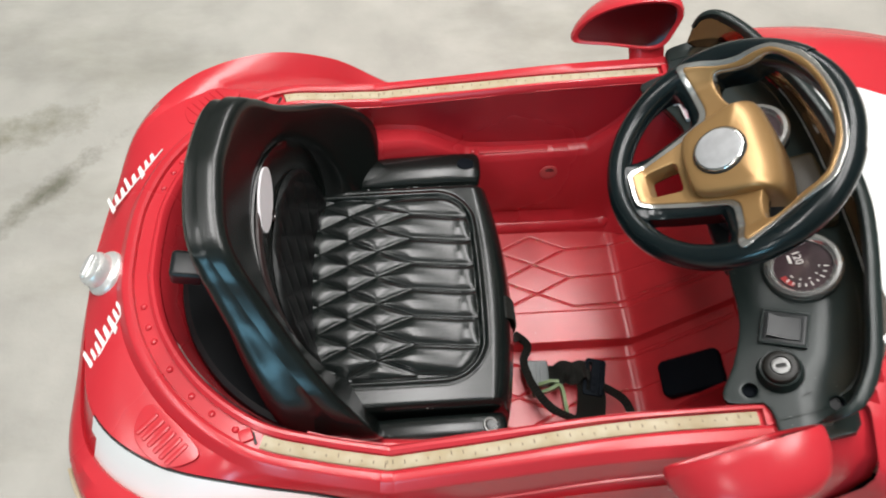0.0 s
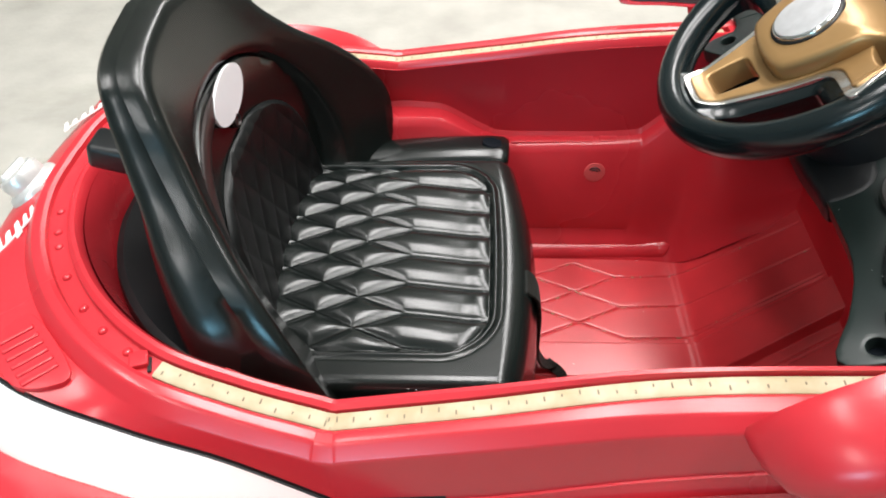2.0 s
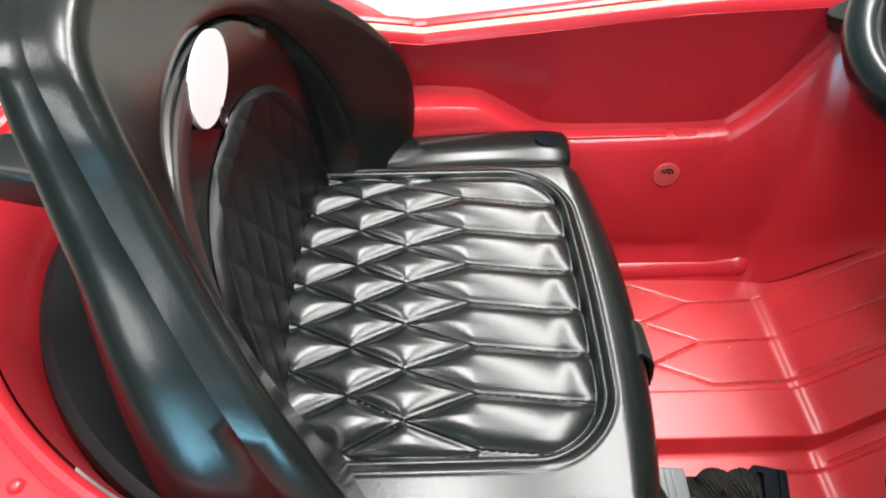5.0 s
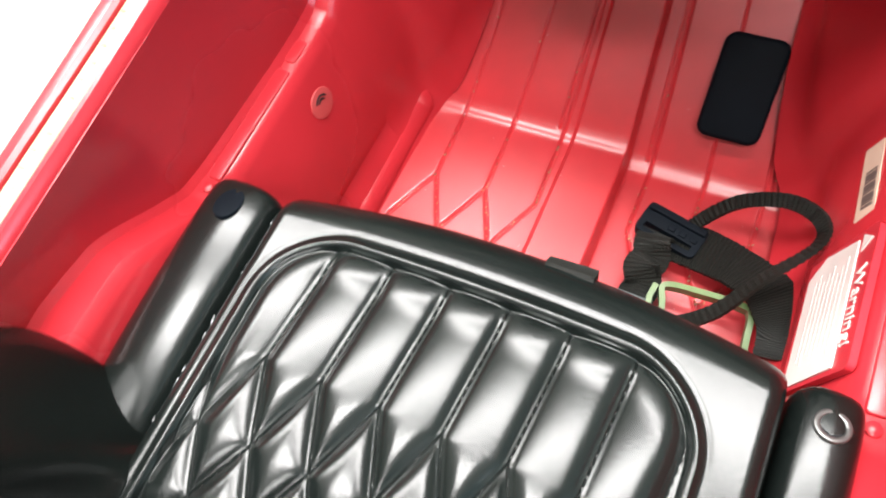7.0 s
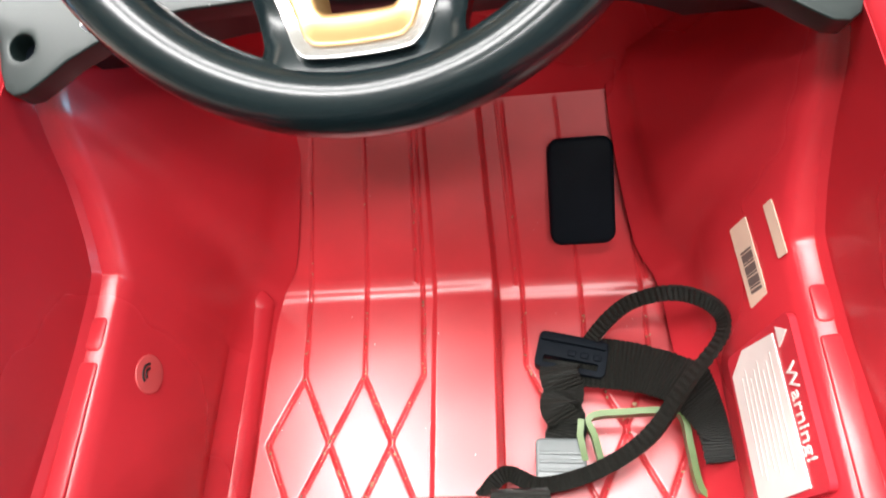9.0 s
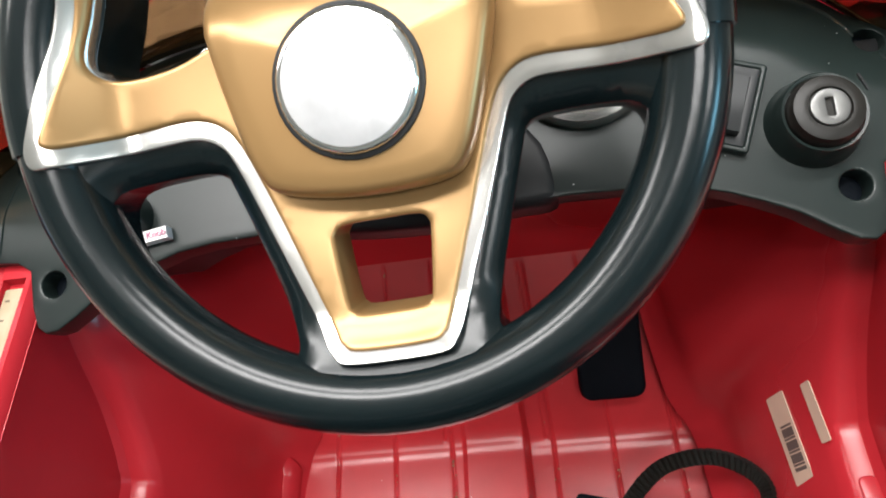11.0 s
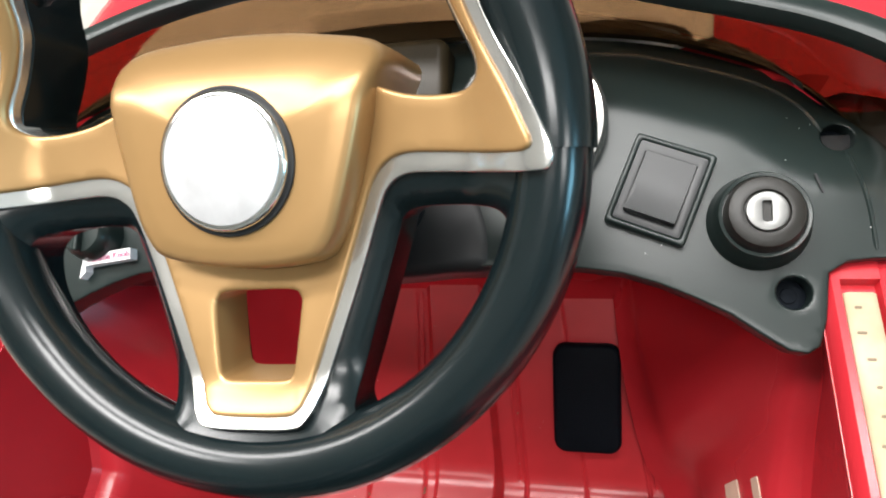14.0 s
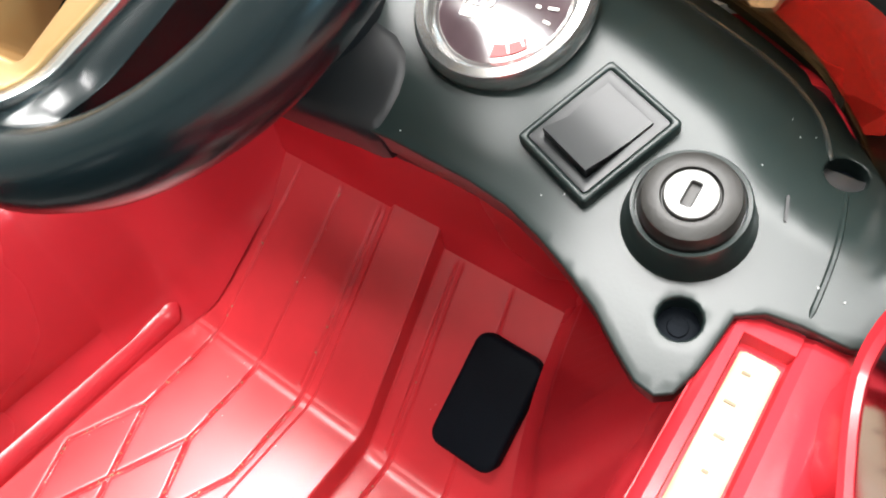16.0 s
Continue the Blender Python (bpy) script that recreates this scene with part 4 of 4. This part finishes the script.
# rounding at the front and the sides
ef = np.clip((CX - .058) / .0185, 0, 1)
CZ -= .018 * (1 - np.sqrt(1 - np.minimum(ef, .999) ** 2))
es = np.clip((np.abs(CY + .01175) - .1150) / .0093, 0, 1)
CZ -= .009 * (1 - np.sqrt(1 - np.minimum(es, .999) ** 2))
WX = CX + (.0085 - .85 * (CY + .0115) ** 2) * step(.035, .0765, CX)
top = np.stack([WX, CY, CZ], -1)
bm, vs = grid(list(top))
edge = [vs[i][0] for i in range(460)] + vs[-1][1:] + [vs[i][-1] for i in range(458, -1, -1)]
for z, grow in ((.262, .004), (.22, .006), (.142, -.004)):
    lowrow = []
    for v in edge:
        c = v.co
        fx_ = step(.060, .075, c.x) * grow
        lowrow.append(bm.verts.new((c.x + fx_, c.y, z)))
    prev = edge if z == .262 else last
    for i in range(len(edge) - 1):
        bm.faces.new((prev[i], prev[i + 1], lowrow[i + 1], lowrow[i]))
    last = lowrow
seat = part("seat_cushion", bm, BLACK, car, "black quilted plastic seat cushion", 50)
for s in (1, -1):
    by_, bw = (.1395, .0235) if s == 1 else (-.1535, .0150)
    bp = catmull([(-.10, by_, .252), (-.05, by_, .262), (0, by_, .266), (.050, by_, .267), (.066, by_, .264)], 30)
    bol = part("bolster", sweep([tuple(p) for p in bp], [(bw * math.copysign(abs(math.cos(a)) ** .7, math.cos(a)), .0235 * math.copysign(abs(math.sin(a)) ** .7, math.sin(a))) for a in np.linspace(0, 2 * math.pi, 25)[:-1]],
               scale=[1] * 27 + [.97, .92, .82, .62]), BLACK, seat, "rounded black side bolster")
    pm_ = pose(.0535, by_, .2895, 0, 12, 0)
    if s == 1:
        part("bolster_plug", slab([(a * .010, b * .0075) for a, b in circle(1, 24)], pm_, -.003, .0016, .0008), RUBBER, bol, "black oval plug")
    else:
        part("bolster_plug", slab(circle(.0072, 28), pm_, -.003, .0014, .0008, holes=[circle(.0046, 24)]), STEEL, bol, "steel ring round a screw hole")
        part("screw_hole", slab(circle(.0048, 20), pm_, -.003, .0002), DARK, bol)

# backrest
OUT = [(0, .255), (.10, .255), (.150, .275), (.170, .315), (.167, .352), (.148, .388), (.119, .420), (.097, .448), (.084, .470), (.062, .490), (0, .499)]
halfo = [(p[0], p[1]) for p in catmull([(a, b, 0) for a, b in OUT], 60)]
outline = halfo + [(-a, b) for a, b in halfo[-2:0:-1]]
YC = .0024


def back_x(y, z):
    """Front face of the backrest: leaning back, with its wings brought forward."""
    return -.0918 - .284 * (z - .29) + .0523 * (abs(y) / .165) ** 2.56


def floor_x(y, z):
    """The recess's floor, more upright than the rim, so that it deepens downwards."""
    return min(back_x(y, z) - .0015, -.1325 - .12 * (z - .426) + .050 * (abs(y) / .165) ** 2.56)


def arched(y, z, k):
    """The recess's arched outline, scaled by k, in the direction of a point of the rim's outline."""
    a = math.atan2(z - .335, y)
    h = .107 if math.sin(a) > 0 else .085
    r = (abs(math.cos(a) / .112) ** 2.3 + abs(math.sin(a) / h) ** 2.3) ** (-1 / 2.3)
    return r * k * math.cos(a), .335 + r * k * math.sin(a)


rings = []
for k in (.02, .3, .6, .8, .93, .975):
    rings.append([(floor_x(*arched(y, z, k)), arched(y, z, k)[0] + YC, arched(y, z, k)[1]) for y, z in outline])
for k, fwd in ((.99, -.0055), (1.005, -.0016), (1.03, -.0003), (1.08, .0008)):
    rings.append([(back_x(*arched(y, z, k)) + fwd, arched(y, z, k)[0] + YC, arched(y, z, k)[1]) for y, z in outline])
for sc, fwd, dep in ((.86, .0015, 0), (.93, .003, 0), (.968, .0028, 0), (.985, .0012, 0), (.996, -.0018, 0), (1.0, -.006, 0), (1.003, -.008, .18), (.994, 0, .36), (.986, 0, .55), (.986, 0, .75), (.990, 0, .92), (.97, 0, 1.05), (.9, 0, 1.12), (.6, 0, 1.15), (.3, 0, 1.15), (.02, 0, 1.15)):
    row = []
    for y, z in outline:
        wave = 1 + .005 * math.sin(165 * (z - .4)) * min(1, dep / .18) * min(1, max(0, (1.12 - dep) / .2)) * min(1, max(0, (z - .36) / .02))
        yy, zz = y * sc * wave, .37 + (z - .37) * sc * (1 + (wave - 1) * .3)
        depth = np.interp(zz, (.25, .30, .36, .42, .50), (.080, .072, .056, .036, .023))
        row.append((back_x(yy, zz) + fwd - dep * depth, yy + YC, zz))
    rings.append(row)
bm, vs = grid(rings, close_u=True)
bm.faces.new(vs[0])
bm.faces.new(vs[-1])
backrest = part("backrest", bm, BLACK, car, "black moulded bucket backrest", 45)
# black shell of the seat, filling the tub behind the backrest
shell_rail = lip[int(NS * 6.0 / 11):len(lip) - int(NS * 6.0 / 11)]
hollow = [(min(-.150, -.10 + (x + .10) * .6), y * .5, .310) for x, y, z in shell_rail]
bm, _ = grid([offset_rail(shell_rail, -.010, -.20), offset_rail(shell_rail, -.007, -.046), offset_rail(shell_rail, -.009, -.040), offset_rail(shell_rail, -.014, -.038), mix(offset_rail(shell_rail, -.014, -.038), hollow, .5), hollow])
part("seat_shell", bm, DARK, backrest, "black moulded seat shell in the tub")
# quilted pad in the recess
pu = np.linspace(-1, 1, 240)
pv = np.linspace(0, 1, 180)
PU, PV = np.meshgrid(pu, pv, indexing="ij")
wid = .096 * np.sqrt(np.clip(1 - (PV * .99) ** 5, 0, 1))
QY = PU * wid
QZ = .280 + PV * .119
bs = []
for k in range(-5, 6):
    for j in range(-1, 6):
        y0, z0 = .030 * k + (.015 if j % 2 else 0), .285 + .024 * j
        bs += [((y0, z0), (y0 + .015, z0 + .024)), ((y0, z0), (y0 - .015, z0 + .024))]
bord = np.minimum((1 - np.abs(PU)) * wid, (1 - PV) * .119)
lift = puffs(QY, QZ, bs, bord + .0002, QY / .030 - (QZ - .285) / .048, QY / .030 + (QZ - .285) / .048, .0015, .0003)
QX = np.vectorize(floor_x)(QY, QZ) + .0004 + lift + .0045 * np.sqrt(np.clip(bord / .006, 0, 1))
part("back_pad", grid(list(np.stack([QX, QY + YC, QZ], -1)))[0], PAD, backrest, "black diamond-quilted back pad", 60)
# moulded band arching over the pad
arch = []
for a in np.linspace(radians(78), radians(176), 40):
    y, z = arched(math.cos(a), .335 + math.sin(a), .90)
    arch.append((floor_x(y, z) + .0006, y + YC, z))
part("arch_band", sweep(arch, [(-.0055, -.0012), (.0055, -.0012), (.0052, .0010), (.0035, .0016), (-.0035, .0016), (-.0052, .0010)], up=(1, 0, .12)), BROWN, backrest, "dark brown glossy band")
om = frame_from((-.1300, .0125, .4262), (0, -1, 0), (1, 0, .14))
part("oval_sticker", slab([(a * .0312, b * .0150) for a, b in circle(1, 40)], om @ pose(0, 0, 0, 0, 0, 4), -.0015, .0006), PAPERW, backrest, "pale oval sticker")
part("screw_hole", lathe([(.0055, -.002), (.0055, .0012), (.0040, .0018), (.0036, .0004)], om @ pose(.004, .0185, -.001), 16), BROWN, backrest)
part("latch_tab", slab(rounded(.024, .018, .004), frame_from((-.190, -.048, .424), (0, -1, 0), (-1, 0, .3)), -.012, .012, .004), BLACKP, backrest, "black plastic latch")

# ---- mirrors ----
for s in (1, -1):
    mn = Vector((-.22, -s * .95, .20)).normalized()
    mx_ = Vector((1, -s * .20, .02))
    mx_ = (mx_ - mn * mx_.dot(mn)).normalized()
    mz_ = mx_.cross(mn) if s == -1 else mn.cross(mx_)
    mz_ = mz_ if mz_.z > 0 else -mz_
    mo = Vector((.218, s * .211, .389))

    def at(u, v, n):
        return mo + mx_ * u + mz_ * v + mn * n

    case_o = smooth_loop([(-.0505, .001), (-.0500, .009), (-.040, .025), (-.022, .039), (.005, .050), (.034, .055), (.050, .052), (.056, .040), (.053, .024), (.046, .006), (.030, -.001), (-.010, -.001), (-.042, -.002)], 5)
    cu_, cv_ = .008, .024
    shells = [(.86, .000), (.90, .0025), (.97, .0030), (1.0, .0005), (1.0, -.006), (.97, -.016), (.88, -.028), (.70, -.037), (.42, -.042), (.12, -.044)]
    mb, mv = grid([[at(cu_ + (a - cu_) * k, cv_ + (b - cv_) * k, n) for a, b in case_o] for k, n in shells], close_u=True)
    mb.faces.new(mv[0])
    mb.faces.new(mv[-1])
    mirror = part("side_mirror", mb, RED, car, "red side mirror housing")
    gb = bmesh.new()
    gl = [[at(cu_ + (a - cu_) * .87, cv_ + (b - cv_) * .85, n) for a, b in case_o] for n in (-.002, .0012)]
    _, gv = grid(gl, close_u=True, bm=gb)
    gb.faces.new(gv[0])
    gb.faces.new(gv[-1])
    part("mirror_glass", gb, MIRROR, mirror, "dark mirror film")
    st = catmull([(.246, s * .222, .404), (.247, s * .217, .392), (.249, s * .210, .380), (.251, s * .203, .366)], 10)
    part("stalk", sweep([tuple(p) for p in st], ellipse(.0185, .0085, 16), up=(0, 1, 0)), RED, mirror)

# road wheels
for x in (-.16, .50):
    for s in (1, -1):
        tyre = part("road_wheel", lathe([(.04, -.035), (.098, -.035), (.11, -.02), (.11, .02), (.098, .035), (.04, .035)], pose(x, s * .235, .11, 90, 0, 0)), RUBBER, car, "black plastic wheel")
        part("hub_cap", lathe([(.045, -.004), (.045, .003), (.03, .008), (.01, .010)], pose(x, s * .272, .11, -90 * s, 0, 0), 24), CHROME, tyre)

# ---- stickers inside ----
def wall_frame(s, x, z, xa=(1, 0, 0)):
    """A frame on the lower inner wall, facing inwards."""
    rr = tub_rows(s)
    j = min(range(len(rr[0])), key=lambda k: abs(rr[0][k][0] - x))
    a, b = (rr[6][j], rr[7][j]) if z > rr[7][j][2] else (rr[7][j], rr[8][j])
    t = (z - b[2]) / (a[2] - b[2])
    p = Vector(b) + (Vector(a) - Vector(b)) * t
    upv = (Vector(a) - Vector(b)).normalized()
    j2 = min(j + 2, len(rr[0]) - 1)
    lo = rr[6] if z > rr[7][j][2] else rr[7]
    along = Vector(lo[j2]) - Vector(lo[j - 2])
    nn = along.cross(upv)
    if nn.y * s > 0:
        nn = -nn
    return frame_from(p, xa, nn)


SM = wall_frame(1, .1545, .2385)
disc = part("round_mark", slab(circle(.0105, 32), SM, -.001, .0007, .0004), MARK, car, "round moulded mark with a small emblem")
for r in (.0030, .0055):
    arcp = [SM @ Vector((r * math.cos(a), r * math.sin(a), .0007)) for a in np.linspace(.3, 2.6, 12)]
    part("mark_arc", sweep([tuple(p) for p in arcp], ellipse(.0008, .0005, 6), up=tuple(SM.to_3x3() @ Vector((0, 0, 1)))), DARK, disc)
LM = wall_frame(-1, .128, .236, (-1, 0, 0)) @ pose(0, 0, .0032)
back_l = part("warning_label", slab(rounded(.078, .068, .004), LM @ pose(0, -.006, 0), -.003, .0006), REDL, car, "red warning label with white text panel")
part("text_panel", slab([(-.034, .012), (.036, .014), (.037, -.034), (-.028, -.036), (-.037, -.020)], LM @ pose(0, 0, 0), -.001, .0014), PAPER, back_l, "pale text panel")
for k in range(8):
    part("text_line", slab(rounded(.054 - .006 * (k % 3), .0009, .0003), LM @ pose(0, .006 - .0045 * k, 0), .0013, .0016), INKL, back_l)
words("Warning!", .0115, LM @ pose(.005, .0195, .0008), PAPER, back_l)
part("triangle", slab([(-.005, -.004), (.005, -.004), (0, .005)], LM @ pose(-.031, .0195, 0), .0006, .0012), PAPER, back_l)
BM = wall_frame(-1, .205, .238, (-1, 0, -.1)) @ pose(0, 0, .0006)
bar_l = part("barcode_label", slab(rounded(.044, .018, .001), BM, -.0002, .0003), PAPERT, car, "small pale barcode label")
for k in range(11):
    part("code_bar", slab(rounded(.0010 + .0007 * ((k * 7) % 3), .011, .0002), BM @ pose(-.006 + .0021 * k, .001, 0), .0003, .0005), INK, bar_l)
part("strip_label", slab(rounded(.028, .008, .001), wall_frame(-1, .209, .268, (-1, 0, -.1)) @ pose(0, 0, .0004), -.0002, .0003), PAPERT, car, "narrow pale paper strip")

# ---- seat belt lying on the floor ----
belt = thing("seat_belt", "black webbing seat belt with plastic buckle lying on the red floor", "seat belt")


def strap(name, pts, width, ups, n=60, thick=.0008, rib=.0006, every=4):
    """A woven strap, its ribs running across."""
    path = [Vector(p) for p in catmull(pts, n)]
    u = catmull(ups, n)
    rr = random.Random(len(pts))
    lines = []
    for i in range(n + 1):
        t = (path[min(i + 1, n)] - path[max(i - 1, 0)]).normalized()
        side = t.cross(Vector(u[i])).normalized()
        nrm = side.cross(t)
        k = thick + rib * (.5 + .5 * math.sin(2 * math.pi * i / every))
        w = width / 2 * (1 + rr.uniform(-.03, .03))
        lines.append([path[i] + side * a + nrm * b for a, b in ((-w, -k), (-w * .5, -k * 1.1), (w * .5, -k * 1.1), (w, -k), (w, k), (w * .5, k * 1.1), (-w * .5, k * 1.1), (-w, k))])
    bm, vs = grid(lines, close_u=True)
    bm.faces.new(vs[0])
    bm.faces.new(vs[-1])
    return part(name, bm, WEB, belt, "black woven webbing")


strap("loop_strap", [(.190, -.078, .146), (.200, -.083, .152), (.214, -.103, .168), (.213, -.128, .186), (.198, -.146, .200), (.181, -.148, .200), (.158, -.128, .186), (.134, -.107, .166), (.118, -.078, .156), (.111, -.046, .150), (.118, -.025, .148), (.104, -.010, .150)], .0092,
      [(.2, .2, 1), (.1, .1, 1), (-.3, .5, .9), (-.6, .5, .6), (-.2, .9, .4), (.4, .8, .5), (.4, .5, .8), (0, .3, 1), (-.3, .2, 1), (-.3, 0, 1), (-.4, 0, 1), (-.4, 0, 1)], n=360, thick=.0010, rib=.0007)
strap("wide_strap", [(.188, -.060, .143), (.184, -.090, .147), (.178, -.114, .150), (.166, -.134, .158), (.151, -.1455, .163), (.136, -.151, .166), (.120, -.152, .166)], .032,
      [(0, 0, 1), (0, .1, 1), (.2, .15, 1), (.3, .25, 1), (.15, .3, 1), (0, .3, 1), (0, .3, 1)], n=240, rib=.0008)
strap("folded_strap", [(.186, -.062, .146), (.176, -.060, .155), (.166, -.063, .147), (.158, -.059, .154), (.148, -.063, .146), (.138, -.061, .141)], .024, [(0, 0, 1), (.2, .3, 1), (-.3, -.2, 1), (.4, .3, 1), (-.2, -.2, 1), (-.3, 0, 1)], n=120)
strap("seat_strap", [(.104, -.010, .150), (.096, -.014, .165), (.0925, -.022, .192), (.0915, -.030, .228), (.0905, -.035, .258), (.0880, -.0365, .2760), (.0845, -.037, .2845), (.0790, -.037, .2900)], .023,
      [(-.4, 0, 1), (.6, 0, .8), (1, 0, .1), (1, 0, .1), (1, 0, .2), (.8, 0, .7), (.4, 0, 1), (.3, 0, 1)], n=120)
AM = pose(.190, -.069, .146, 0, 0, -104)
adj = part("adjuster", slab(rounded(.044, .024, .004), AM, -.004, .005, .003, holes=[rounded(.034, .0045, .001, 2, 0, -.006)]), RUBBER, belt, "black plastic strap adjuster")
part("adjuster_bar", slab(rounded(.042, .005, .001), AM @ pose(0, .008, 0), .004, .0075, .001), RUBBER, adj)
for k in (-1, 0, 1):
    part("adjuster_tooth", slab(rounded(.005, .004, .001), AM @ pose(.008 + .008 * k, .0, 0), .004, .0062, .0006), RUBBER, adj)
UM = pose(.126, -.058, .141, 0, 0, -92)
bk = part("buckle", slab(rounded(.030, .026, .003), UM, -.004, .005, .002), BUCK, belt, "grey plastic buckle")
for k in range(3):
    part("buckle_rib", slab(rounded(.026, .0022, .0006), UM @ pose(0, -.006 + .005 * k, 0), .005, .0062, .0005), BUCK, bk)
# wire ring of the loose bracket
wire = [(.118, -.083, .140), (.138, -.079, .145), (.150, -.077, .148), (.152, -.100, .150), (.152, -.124, .150), (.148, -.131, .150), (.130, -.133, .146), (.108, -.137, .140), (.106, -.150, .138)]
part("bracket_frame", sweep([tuple(p) for p in catmull(wire, 48)], [(-.0019, -.0045), (.0019, -.0045), (.0019, .0035), (-.0019, .0035)]), OLIVE, belt, "dull olive metal bracket")
part("bracket_leg", sweep([(.149, -.0715, .148), (.140, -.070, .147), (.126, -.072, .143)], [(-.0019, -.0045), (.0019, -.0045), (.0019, .0035), (-.0019, .0035)]), OLIVE, belt)
